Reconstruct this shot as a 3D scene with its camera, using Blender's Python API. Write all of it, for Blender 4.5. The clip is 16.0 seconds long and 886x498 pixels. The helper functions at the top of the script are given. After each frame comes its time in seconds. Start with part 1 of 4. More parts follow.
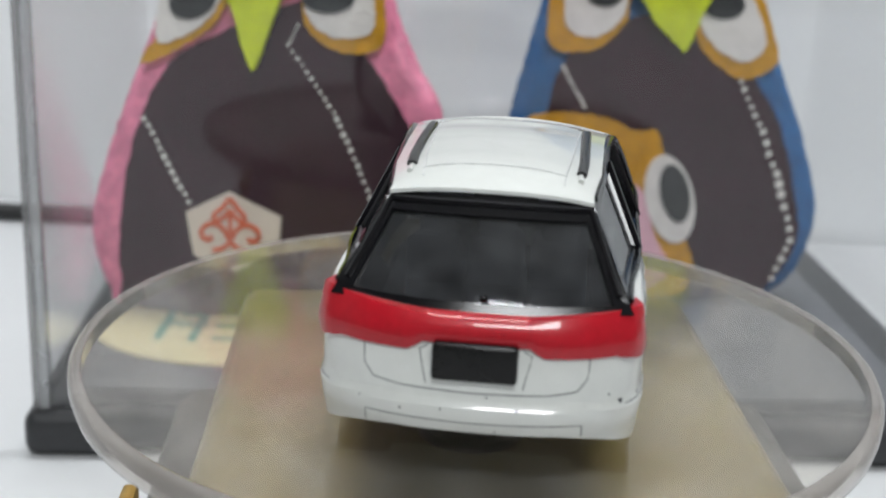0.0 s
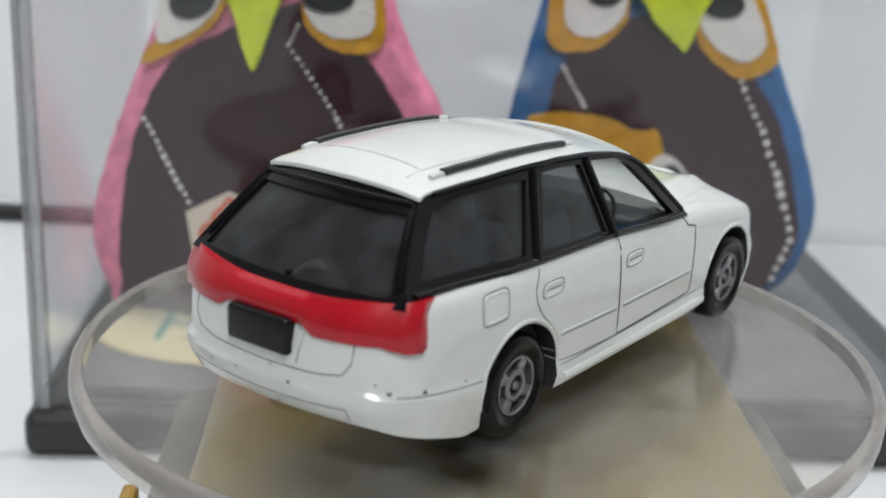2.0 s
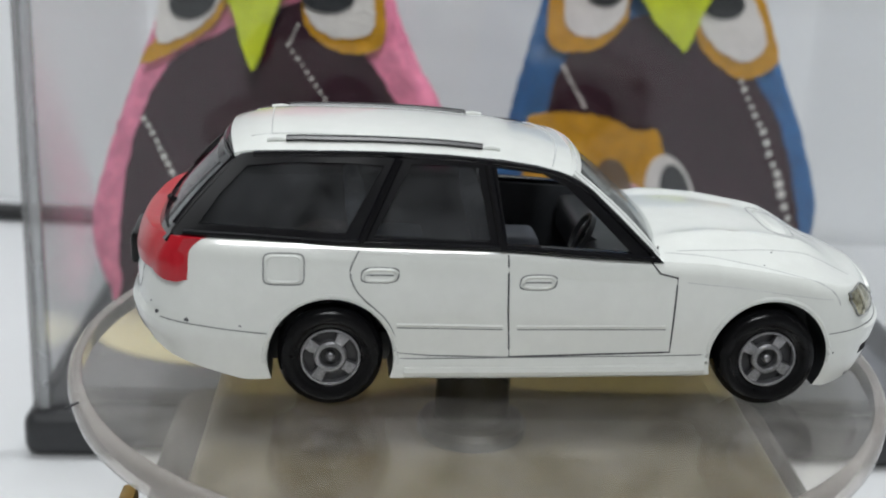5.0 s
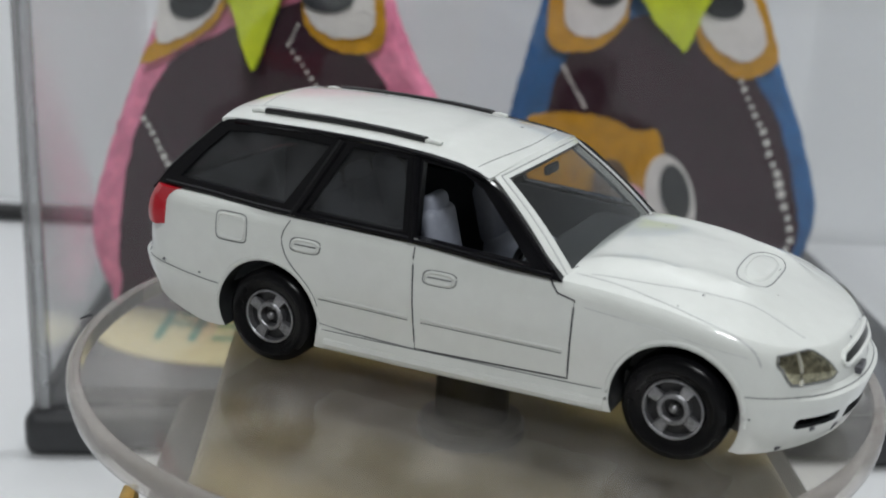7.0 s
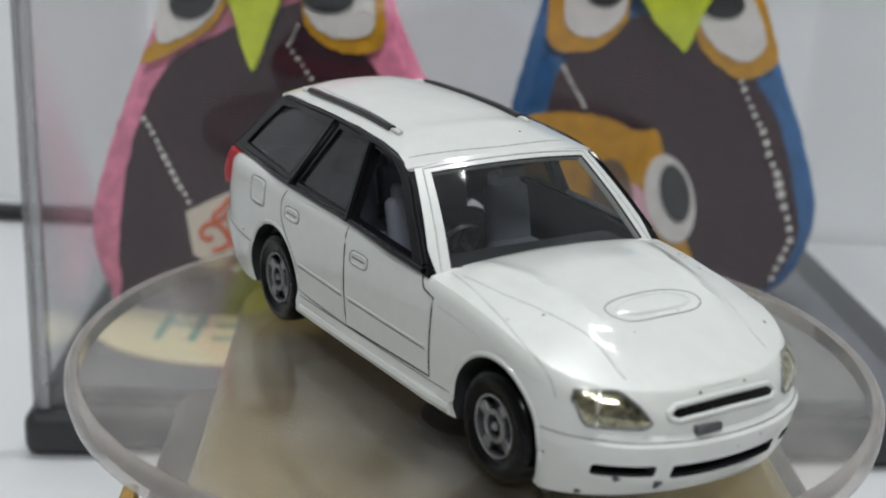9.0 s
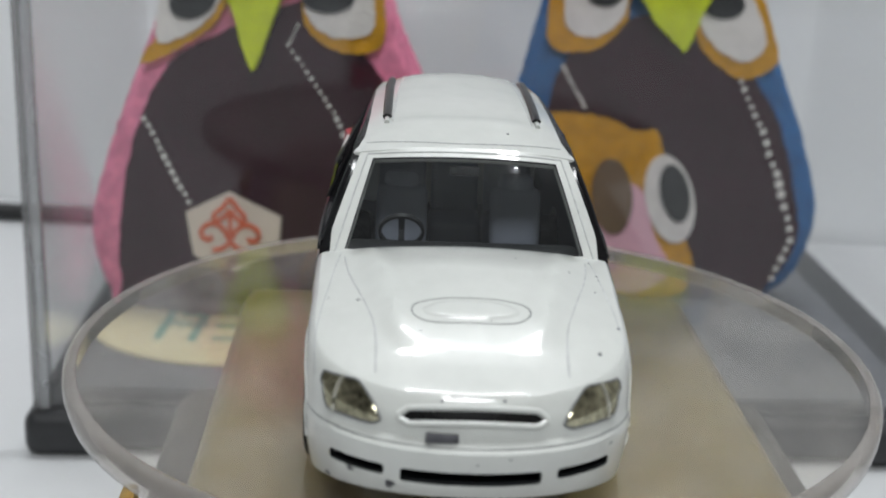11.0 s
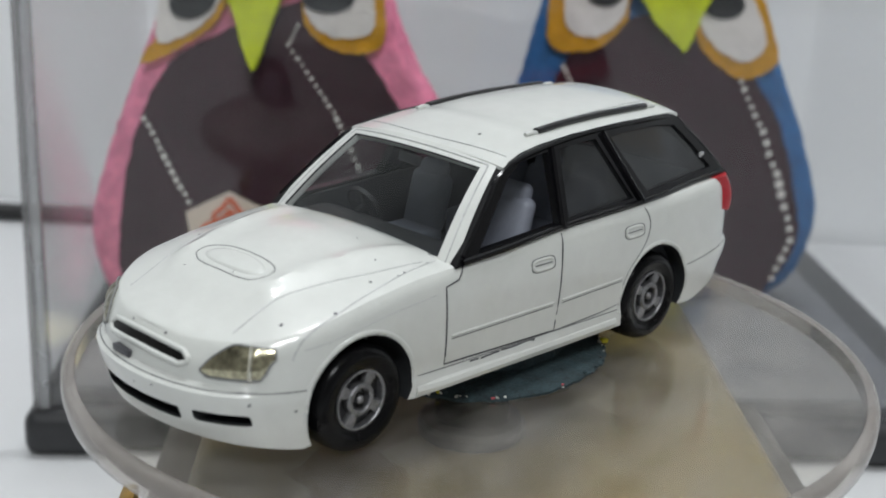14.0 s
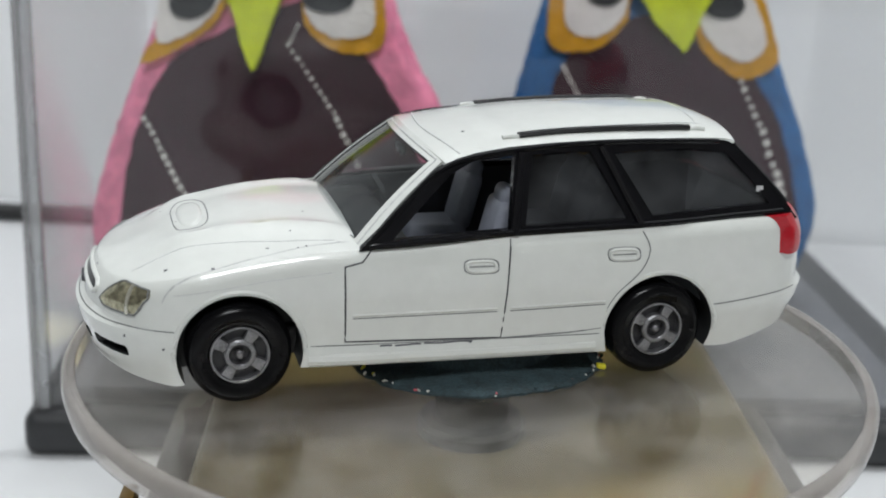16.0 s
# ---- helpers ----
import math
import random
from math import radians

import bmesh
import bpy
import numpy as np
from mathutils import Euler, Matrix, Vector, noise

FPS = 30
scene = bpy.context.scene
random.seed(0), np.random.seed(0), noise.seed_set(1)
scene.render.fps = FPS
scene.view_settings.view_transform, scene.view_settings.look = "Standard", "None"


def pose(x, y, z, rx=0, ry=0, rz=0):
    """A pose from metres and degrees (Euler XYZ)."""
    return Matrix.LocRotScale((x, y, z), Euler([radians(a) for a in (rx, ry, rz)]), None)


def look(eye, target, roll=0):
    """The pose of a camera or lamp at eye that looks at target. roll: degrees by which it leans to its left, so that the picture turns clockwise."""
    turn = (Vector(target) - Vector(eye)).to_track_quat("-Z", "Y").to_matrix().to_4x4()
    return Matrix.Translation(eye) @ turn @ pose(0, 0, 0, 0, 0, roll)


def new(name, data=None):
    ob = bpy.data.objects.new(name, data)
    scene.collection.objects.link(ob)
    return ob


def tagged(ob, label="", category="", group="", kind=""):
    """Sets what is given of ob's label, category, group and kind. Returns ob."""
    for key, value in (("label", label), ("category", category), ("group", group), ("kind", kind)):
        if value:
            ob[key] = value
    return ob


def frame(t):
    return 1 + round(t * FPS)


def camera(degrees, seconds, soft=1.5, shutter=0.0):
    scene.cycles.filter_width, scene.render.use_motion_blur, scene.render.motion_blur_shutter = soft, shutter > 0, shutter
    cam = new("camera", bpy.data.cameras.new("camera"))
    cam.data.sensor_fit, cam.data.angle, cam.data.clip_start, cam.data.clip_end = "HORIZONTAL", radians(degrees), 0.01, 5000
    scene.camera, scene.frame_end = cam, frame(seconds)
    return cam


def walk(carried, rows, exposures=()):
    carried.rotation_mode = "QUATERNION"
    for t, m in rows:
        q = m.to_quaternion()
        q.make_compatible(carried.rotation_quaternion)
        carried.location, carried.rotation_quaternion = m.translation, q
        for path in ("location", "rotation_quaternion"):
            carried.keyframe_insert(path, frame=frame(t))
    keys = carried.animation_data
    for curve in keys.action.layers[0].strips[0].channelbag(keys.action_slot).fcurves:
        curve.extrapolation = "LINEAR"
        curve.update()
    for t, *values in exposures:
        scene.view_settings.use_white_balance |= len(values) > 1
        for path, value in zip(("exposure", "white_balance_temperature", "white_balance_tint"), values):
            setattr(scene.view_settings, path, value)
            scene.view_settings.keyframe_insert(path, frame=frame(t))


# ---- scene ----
cam = camera(37.36, 16.0, soft=1.85)
EYE = look((0.00000, -0.13340, 0.04835), (-0.00396, -0.00016, 0.00556), 2.522)
cam.data.dof.use_dof, cam.data.dof.focus_distance, cam.data.dof.aperture_fstop = True, 0.132, 36.0
walk(cam, [(0.0, EYE), (16.0, EYE)], exposures=[(0.0, 0.24), (4.2, 0.22), (6.3, -0.02), (7.0, -0.06), (9.2, -0.07), (12.5, -0.1), (14.5, 0.05), (16.0, 0.17)])

# heading of the turntable, degrees, time by time
TURN = [(0, 86.01), (1, 70.28), (2, 54.75), (3, 38.80), (4.2, 20.02), (6.3, -12.96), (7, -24.25), (8, -39.67), (9.2, -58.61), (11.3, -90.80), (12, -101.73), (13, -116.95), (14, -132.17), (15, -147.17), (16, -162.23)]

# ---- light ----
world = bpy.data.worlds.new("room_light")
scene.world = world
world.use_nodes = True
bg = world.node_tree.nodes["Background"]
bg.inputs[0].default_value = (0.9, 0.95, 1.0, 1)
bg.inputs[1].default_value = 0.25


def area(name, x, y, z, sx, sy, watts, target=(0, 0.03, 0), color=(0.95, 0.98, 1.0)):
    la = bpy.data.lights.new(name, "AREA")
    la.shape, la.size, la.size_y, la.energy, la.color = "RECTANGLE", sx, sy, watts, color
    ob = new(name, la)
    ob.matrix_world = look((x, y, z), target)
    return ob


area("ceiling_tube_light", 0.08, -0.86, 1.0, 0.46, 0.2, 8.9)
area("ceiling_tube_light", 0.05, 0.155, 1.16, 0.6, 0.06, 8.2, target=(0.05, 0.13, 0))

# ---- materials ----
MATS = {}


def mat(name, color, rough=0.5, metal=0.0, scale=200.0, vary=0.08, bump=0.0, bump_scale=None, coat=0.0, spec=0.5):
    """A painted, moulded or woven surface with colour variation at two scales and fine relief."""
    if name in MATS:
        return MATS[name]
    m = bpy.data.materials.new(name)
    m.use_nodes = True
    nt = m.node_tree
    b = nt.nodes["Principled BSDF"]
    tc = nt.nodes.new("ShaderNodeTexCoord")
    n1 = nt.nodes.new("ShaderNodeTexNoise")
    n1.inputs["Scale"].default_value, n1.inputs["Detail"].default_value = scale, 6
    n2 = nt.nodes.new("ShaderNodeTexNoise")
    n2.inputs["Scale"].default_value, n2.inputs["Detail"].default_value = scale * 7, 3
    nt.links.new(tc.outputs["Object"], n1.inputs["Vector"])
    nt.links.new(tc.outputs["Object"], n2.inputs["Vector"])
    add = nt.nodes.new("ShaderNodeMath")
    add.operation = "ADD"
    nt.links.new(n1.outputs["Fac"], add.inputs[0])
    nt.links.new(n2.outputs["Fac"], add.inputs[1])
    ramp = nt.nodes.new("ShaderNodeMapRange")
    ramp.inputs["From Min"].default_value, ramp.inputs["From Max"].default_value = 0.6, 1.4
    ramp.inputs["To Min"].default_value, ramp.inputs["To Max"].default_value = 1 - vary, 1 + vary
    nt.links.new(add.outputs[0], ramp.inputs["Value"])
    mul = nt.nodes.new("ShaderNodeVectorMath")
    mul.operation = "SCALE"
    mul.inputs[0].default_value = color[:3]
    nt.links.new(ramp.outputs["Result"], mul.inputs["Scale"])
    nt.links.new(mul.outputs[0], b.inputs["Base Color"])
    b.inputs["Roughness"].default_value = rough
    b.inputs["Metallic"].default_value = metal
    b.inputs["Specular IOR Level"].default_value = spec
    b.inputs["Coat Weight"].default_value = coat
    b.inputs["Coat Roughness"].default_value = 0.06
    if bump:
        n3 = nt.nodes.new("ShaderNodeTexNoise")
        n3.inputs["Scale"].default_value, n3.inputs["Detail"].default_value = bump_scale or scale * 5, 4
        nt.links.new(tc.outputs["Object"], n3.inputs["Vector"])
        bp = nt.nodes.new("ShaderNodeBump")
        bp.inputs["Strength"].default_value = bump
        bp.inputs["Distance"].default_value = 0.0005
        nt.links.new(n3.outputs["Fac"], bp.inputs["Height"])
        nt.links.new(bp.outputs[0], b.inputs["Normal"])
    MATS[name] = m
    return m


def clear(name, tint, haze=0.0, haze_color=(0.8, 0.8, 0.8), rough=0.03, ior=1.45, smear=0.0, scale=90.0, gloss=1.0, soft=0.0):
    """A clear or tinted pane: it lets light through, mirrors by Fresnel, and may carry a diffuse haze for fine
    scratches and painted-in glare.
    """
    if name in MATS:
        return MATS[name]
    m = bpy.data.materials.new(name)
    m.use_nodes = True
    nt = m.node_tree
    nt.nodes.clear()
    out = nt.nodes.new("ShaderNodeOutputMaterial")
    tr = nt.nodes.new("ShaderNodeBsdfRefraction" if soft else "ShaderNodeBsdfTransparent")
    tr.inputs[0].default_value = (*tint, 1)
    if soft:
        tr.inputs["Roughness"].default_value, tr.inputs["IOR"].default_value = soft, 1.12
    gl = nt.nodes.new("ShaderNodeBsdfGlossy")
    gl.inputs["Roughness"].default_value = rough
    lw = nt.nodes.new("ShaderNodeLayerWeight")
    lw.inputs["Blend"].default_value = 0.5
    pw = nt.nodes.new("ShaderNodeMath")
    pw.operation = "POWER"
    pw.inputs[1].default_value = 5.0
    nt.links.new(lw.outputs["Facing"], pw.inputs[0])
    fr = nt.nodes.new("ShaderNodeMath")
    fr.operation = "MULTIPLY_ADD"
    fr.inputs[1].default_value = 0.9 * gloss
    fr.inputs[2].default_value = ((ior - 1) / (ior + 1)) ** 2 * gloss
    nt.links.new(pw.outputs[0], fr.inputs[0])
    df = nt.nodes.new("ShaderNodeBsdfDiffuse")
    df.inputs[0].default_value = (*haze_color, 1)
    m1 = nt.nodes.new("ShaderNodeMixShader")
    m2 = nt.nodes.new("ShaderNodeMixShader")
    nt.links.new(tr.outputs[0], m1.inputs[1])
    nt.links.new(df.outputs[0], m1.inputs[2])
    m1.inputs[0].default_value = haze
    if smear:
        tc = nt.nodes.new("ShaderNodeTexCoord")
        n1 = nt.nodes.new("ShaderNodeTexNoise")
        n1.inputs["Scale"].default_value, n1.inputs["Detail"].default_value = scale, 8
        nt.links.new(tc.outputs["Object"], n1.inputs["Vector"])
        mr = nt.nodes.new("ShaderNodeMapRange")
        mr.inputs["From Min"].default_value, mr.inputs["From Max"].default_value = 0.3, 0.7
        mr.inputs["To Min"].default_value, mr.inputs["To Max"].default_value = haze - smear, haze + smear
        nt.links.new(n1.outputs["Fac"], mr.inputs["Value"])
        nt.links.new(mr.outputs["Result"], m1.inputs[0])
    nt.links.new(m1.outputs[0], m2.inputs[1])
    nt.links.new(gl.outputs[0], m2.inputs[2])
    nt.links.new(fr.outputs[0], m2.inputs[0])
    nt.links.new(m2.outputs[0], out.inputs["Surface"])
    MATS[name] = m
    return m


WHITE = mat("white_enamel", (0.56, 0.575, 0.55), 0.38, scale=70, vary=0.05, bump=0.1, bump_scale=300, coat=1.0)
BLACK = mat("black_gloss_paint", (0.004, 0.004, 0.005), 0.13, scale=300, vary=0.3, spec=0.28)
RED = mat("red_lamp_paint", (0.34, 0.004, 0.012), 0.35, scale=200, vary=0.12, coat=0.5, spec=0.2)
PLATE = mat("black_plate_plastic", (0.006, 0.006, 0.006), 0.25, scale=300, vary=0.3, spec=0.2)
# shade of the engraved lines, put into grey beads laid on the paint
GROOVE = mat("engraved_line_shade", (0.16, 0.165, 0.165), 0.6, scale=400, vary=0.5)
# paler beads put the creases' soft shading, with some grime, into colour
SOFTLINE = mat("soft_crease_shade", (0.42, 0.43, 0.43), 0.6, scale=400, vary=0.3)
GAP = mat("dark_door_gap", (0.03, 0.03, 0.035), 0.6, scale=400, vary=0.4)
TYRE = mat("black_tyre_rubber", (0.004, 0.004, 0.0045), 0.2, scale=300, vary=0.3, spec=0.12)
RIM = mat("dull_silver_rim", (0.23, 0.23, 0.24), 0.38, 0.8, scale=700, vary=0.45, bump=0.25, bump_scale=2500)
RIMDARK = mat("rim_recess", (0.015, 0.015, 0.017), 0.4, scale=400, vary=0.3)
SEAT = mat("grey_seat_plastic", (0.3, 0.32, 0.38), 0.45, scale=200, vary=0.1)
INTERIOR = mat("grey_cabin_plastic", (0.035, 0.037, 0.042), 0.5, scale=200, vary=0.15)
CABIN = mat("dark_cabin_plastic", (0.02, 0.022, 0.024), 0.5, scale=200, vary=0.2)
RAIL = mat("black_roof_rail_paint", (0.012, 0.012, 0.013), 0.3, 0.2, scale=900, vary=0.6)
BARE = mat("bare_zinc_chip", (0.1, 0.1, 0.11), 0.4, 0.7, scale=900, vary=0.4)
LAMP = mat("smoky_headlamp_chrome", (0.36, 0.34, 0.24), 0.16, 0.9, scale=260, vary=0.9, bump=0.22, bump_scale=300)
CHROME = mat("pale_lamp_chrome", (0.55, 0.54, 0.46), 0.2, 0.7, scale=300, vary=0.3)
WINDOW = clear("tinted_car_window", (0.84, 0.85, 0.85), 0.012, (0.5, 0.52, 0.55), 0.05, 1.42, gloss=0.55)
# the pale haze paints reflections and glare into the side glass
SIDEWIN = clear("dark_side_window", (0.46, 0.47, 0.48), 0.035, (0.45, 0.47, 0.5), 0.04, 1.5, 0.025, 260)
ACRYL = clear("turntable_acrylic", (0.93, 0.915, 0.885), 0.055, (0.66, 0.63, 0.6), 0.12, 1.5, 0.05, 150, 1.5, 0.065)
FROST = clear("frosted_acrylic_rim", (0.9, 0.88, 0.86), 0.28, (0.52, 0.485, 0.455), 0.12, 1.5, 0.05, 120)
PANE = clear("case_acrylic", (0.985, 0.985, 0.985), 0.006, (0.8, 0.8, 0.82), 0.02, 1.45)
SIDEPANE = clear("case_side_acrylic", (0.985, 0.985, 0.985), 0.012, (0.8, 0.8, 0.82), 0.22, 1.45, gloss=1.1)
EDGE = clear("acrylic_edge", (0.8, 0.81, 0.82), 0.3, (0.6, 0.61, 0.62), 0.1, 1.45, 0.1, 60)
SEAM = clear("corner_seam_shade", (0.7, 0.7, 0.7), 0.3, (0.4, 0.4, 0.41), 0.2, 1.45, 0.15, 60)
BASE = mat("black_case_plastic", (0.02, 0.021, 0.023), 0.45, scale=120, vary=0.2, bump=0.05)
FLOOR = mat("grey_case_floor", (0.09, 0.094, 0.105), 0.5, scale=260, vary=0.5, bump=0.2)
TABLE = mat("white_tabletop", (0.56, 0.57, 0.58), 0.5, scale=8, vary=0.03, bump=0.02)
ROOM = mat("grey_room_wall", (0.42, 0.41, 0.395), 0.9, scale=4, vary=0.05, bump=0.05)
WALL = mat("white_wall", (0.82, 0.84, 0.85), 0.8, scale=5, vary=0.03, bump=0.05)
CARD = mat("beige_box_card", (0.125, 0.097, 0.033), 0.35, scale=60, vary=0.1, bump=0.05)
PLINTH = mat("dark_brown_plinth", (0.045, 0.04, 0.034), 0.5, scale=150, vary=0.4, bump=0.1)
GOLD = mat("ochre_box_edge", (0.2, 0.12, 0.025), 0.45, scale=150, vary=0.2)
COLLAR = mat("dark_collar", (0.016, 0.015, 0.014), 0.4, 0.2, scale=200, vary=0.2)
STEEL = mat("dull_steel", (0.08, 0.08, 0.08), 0.25, 0.9, scale=150, vary=0.2)
TEAL = mat("teal_putty_pad", (0.02, 0.038, 0.044), 0.85, scale=500, vary=0.6, bump=0.6, bump_scale=1800)
CABLE = mat("black_cable", (0.012, 0.012, 0.013), 0.5, scale=100, vary=0.2)
LABEL = mat("cream_paper_label", (0.62, 0.56, 0.34), 0.6, scale=150, vary=0.06)
GREEN = mat("green_print", (0.05, 0.27, 0.22), 0.6, scale=300, vary=0.2)
F_PINK = mat("pink_felt", (0.7, 0.22, 0.34), 0.95, scale=380, vary=0.45, bump=0.90, bump_scale=1500, spec=0.1)
F_BLUE = mat("blue_felt", (0.025, 0.115, 0.29), 0.95, scale=380, vary=0.45, bump=0.90, bump_scale=1500, spec=0.1)
F_BROWN = mat("dark_brown_felt", (0.03, 0.008, 0.016), 0.9, scale=120, vary=0.3, bump=0.5, bump_scale=1500, spec=0.2)
F_LIME = mat("lime_felt", (0.56, 0.66, 0.03), 0.9, scale=380, vary=0.23, bump=0.90, bump_scale=1500, spec=0.1)
F_WHITE = mat("white_felt", (0.72, 0.69, 0.66), 0.95, scale=380, vary=0.15, bump=0.90, bump_scale=1500, spec=0.1)
F_OCHRE = mat("ochre_felt", (0.55, 0.28, 0.02), 0.95, scale=380, vary=0.34, bump=0.90, bump_scale=1500, spec=0.1)
F_GREY = mat("charcoal_felt", (0.03, 0.032, 0.035), 0.95, scale=140, vary=0.2, bump=0.4, bump_scale=1500, spec=0.1)
F_CREAM = mat("cream_felt", (0.62, 0.55, 0.47), 0.95, scale=140, vary=0.08, bump=0.5, bump_scale=1500, spec=0.1)
F_CORAL = mat("coral_print", (0.6, 0.14, 0.07), 0.9, scale=140, vary=0.1, spec=0.1)
F_ROSE = mat("pale_rose_felt", (0.72, 0.42, 0.5), 0.95, scale=140, vary=0.08, bump=0.4, bump_scale=1500, spec=0.1)
F_TAUPE = mat("taupe_felt", (0.16, 0.11, 0.07), 0.95, scale=140, vary=0.2, bump=0.4, bump_scale=1500, spec=0.1)

MM = 0.001


# ---- mesh helpers (millimetres in, metres out) ----
def sharpen(bm, angle=0.6):
    for f in bm.faces:
        f.smooth = True
    for e in bm.edges:
        if len(e.link_faces) == 2 and e.calc_face_angle(0) > angle:
            e.smooth = False


def part(name, bm, material, parent=None, label="", angle=0.6):
    bmesh.ops.recalc_face_normals(bm, faces=bm.faces)
    sharpen(bm, angle)
    me = bpy.data.meshes.new(name)
    bm.to_mesh(me)
    bm.free()
    me.transform(Matrix.Scale(MM, 4))
    for m in (material if isinstance(material, (list, tuple)) else [material]):
        me.materials.append(m)
    ob = new(name, me)
    if parent:
        ob.parent = parent
    if label:
        tagged(ob, label)
    return ob


def box(x0, x1, y0, y1, z0, z1, bevel=0.0, segs=2, bm=None):
    own = bmesh.new()
    bmesh.ops.create_cube(own, size=1)
    for v in own.verts:
        v.co = Vector(((x0 + x1) / 2 + v.co.x * (x1 - x0), (y0 + y1) / 2 + v.co.y * (y1 - y0), (z0 + z1) / 2 + v.co.z * (z1 - z0)))
    if bevel:
        bmesh.ops.bevel(own, geom=own.edges[:], offset=bevel, segments=segs, affect="EDGES", profile=0.5)
    return join(bm, own)


def join(bm, own, mi=None):
    if mi is not None:
        for f in own.faces:
            f.material_index = mi
    if bm is None:
        return own
    me = bpy.data.meshes.new("tmp")
    own.to_mesh(me)
    own.free()
    bm.from_mesh(me)
    bpy.data.meshes.remove(me)
    return bm


def lathe(profile, n=64, closed=True):
    """Turns (radius, z) pairs round the z axis."""
    bm = bmesh.new()
    rings = []
    for r, z in profile:
        if r < 1e-6:
            rings.append([bm.verts.new((0, 0, z))])
        else:
            rings.append([bm.verts.new((r * math.cos(2 * math.pi * k / n), r * math.sin(2 * math.pi * k / n), z)) for k in range(n)])
    pairs = list(zip(rings, rings[1:]))
    if closed:
        pairs.append((rings[-1], rings[0]))
    for a, b in pairs:
        for k in range(n):
            q = []
            for v in (a[k % len(a)], a[(k + 1) % n % len(a)], b[(k + 1) % n % len(b)], b[k % len(b)]):
                if v not in q:
                    q.append(v)
            if len(q) > 2:
                bm.faces.new(q)
    return bm


def spline(pts, n=6, closed=False):
    """Catmull-Rom through points of any dimension."""
    P = [np.array(q, float) for q in pts]
    m = len(P)
    out = []
    for i in range(m if closed else m - 1):
        g = [P[(i + k) % m] if closed else P[min(max(i + k, 0), m - 1)] for k in (-1, 0, 1, 2)]
        for j in range(n):
            t = j / n
            out.append(0.5 * (2 * g[1] + (g[2] - g[0]) * t + (2 * g[0] - 5 * g[1] + 4 * g[2] - g[3]) * t * t + (3 * g[1] - g[0] - 3 * g[2] + g[3]) * t ** 3))
    if not closed:
        out.append(P[-1])
    return out


def slab(outline, y0, y1, holes=(), bm=None, mi=0, ysurf=None):
    """A flat cut-out in the xz plane between y0 (front) and y1, with openings."""
    own = bmesh.new()
    loops = []
    for loop in (outline, *holes):
        vs = [own.verts.new((q[0], 0, q[1])) for q in loop]
        loops.append([own.edges.new((vs[k], vs[(k + 1) % len(vs)])) for k in range(len(vs))])
    bmesh.ops.triangle_fill(own, edges=[e for lp in loops for e in lp], use_beauty=True)
    ret = bmesh.ops.extrude_face_region(own, geom=own.faces[:])
    far = {g for g in ret["geom"] if isinstance(g, bmesh.types.BMVert)}
    for v in own.verts:
        base = y1 if v in far else y0
        v.co.y = base + (ysurf(v.co.x, v.co.z) if ysurf else 0)
    return join(bm, own, mi)


def ellipse(cx, cz, rx, rz, turn=0.0, n=28):
    c, s = math.cos(radians(turn)), math.sin(radians(turn))
    return [(cx + rx * math.cos(a) * c - rz * math.sin(a) * s, cz + rx * math.cos(a) * s + rz * math.sin(a) * c) for a in (2 * math.pi * k / n for k in range(n))]


def tube(pts, r, n=6, bm=None, flat=1.0):
    own = bmesh.new()
    P = [Vector(q) for q in pts]
    rings = []
    for i, q in enumerate(P):
        d = (P[min(i + 1, len(P) - 1)] - P[max(i - 1, 0)]).normalized()
        a = d.cross(Vector((0, 0, 1)))
        if a.length < 0.1:
            a = d.cross(Vector((0, 1, 0)))
        a.normalize()
        b = d.cross(a)
        rings.append([own.verts.new(q + r * (math.cos(2 * math.pi * k / n) * a + flat * math.sin(2 * math.pi * k / n) * b)) for k in range(n)])
    for a, b in zip(rings, rings[1:]):
        for k in range(n):
            own.faces.new((a[k], a[(k + 1) % n], b[(k + 1) % n], b[k]))
    own.faces.new(rings[0])
    own.faces.new(rings[-1][::-1])
    return join(bm, own)


def thing(name, label, category, group="", kind="", m=None):
    ob = new(name)
    ob.empty_display_size = 0.01
    if m is not None:
        ob.matrix_world = m
    return tagged(ob, label, category, group, kind)


# ---- setting ----
TZ = -46.6


def setting():
    t = part("table", box(-700, 600, -500, 186, TZ - 25, TZ, 2), TABLE)
    tagged(t, "plain white smooth tabletop", "table", kind="structure")
    w = part("wall_back", box(-1300, 1300, 187, 210, -700, 1200), WALL)
    tagged(w, "plain white wall behind the case", "wall", kind="structure")
    # unseen walls, floor and ceiling, added to close the room and set reflections
    for nm, b in (("wall_left", (-1320, -1301, -1300, 186, -700, 1200)), ("wall_right", (1301, 1320, -1300, 186, -700, 1200)), ("wall_front", (-1300, 1300, -1320, -1301, -700, 1200))):
        tagged(part(nm, box(*b), ROOM), "plain grey-beige room wall, added out of view", "wall", kind="structure")
    tagged(part("floor", box(-1300, 1300, -1300, 186, -720, -701), CARD), "plain beige room floor, added out of view", "floor", kind="structure")
    tagged(part("ceiling", box(-1320, 1320, -1320, 210, 1201, 1220), ROOM), "plain grey-beige ceiling, added out of view", "ceiling", kind="structure")


CASE = Matrix.Translation((0, 0.0555, 0)) @ pose(0, 0, 0, 0, 0, 5.3)


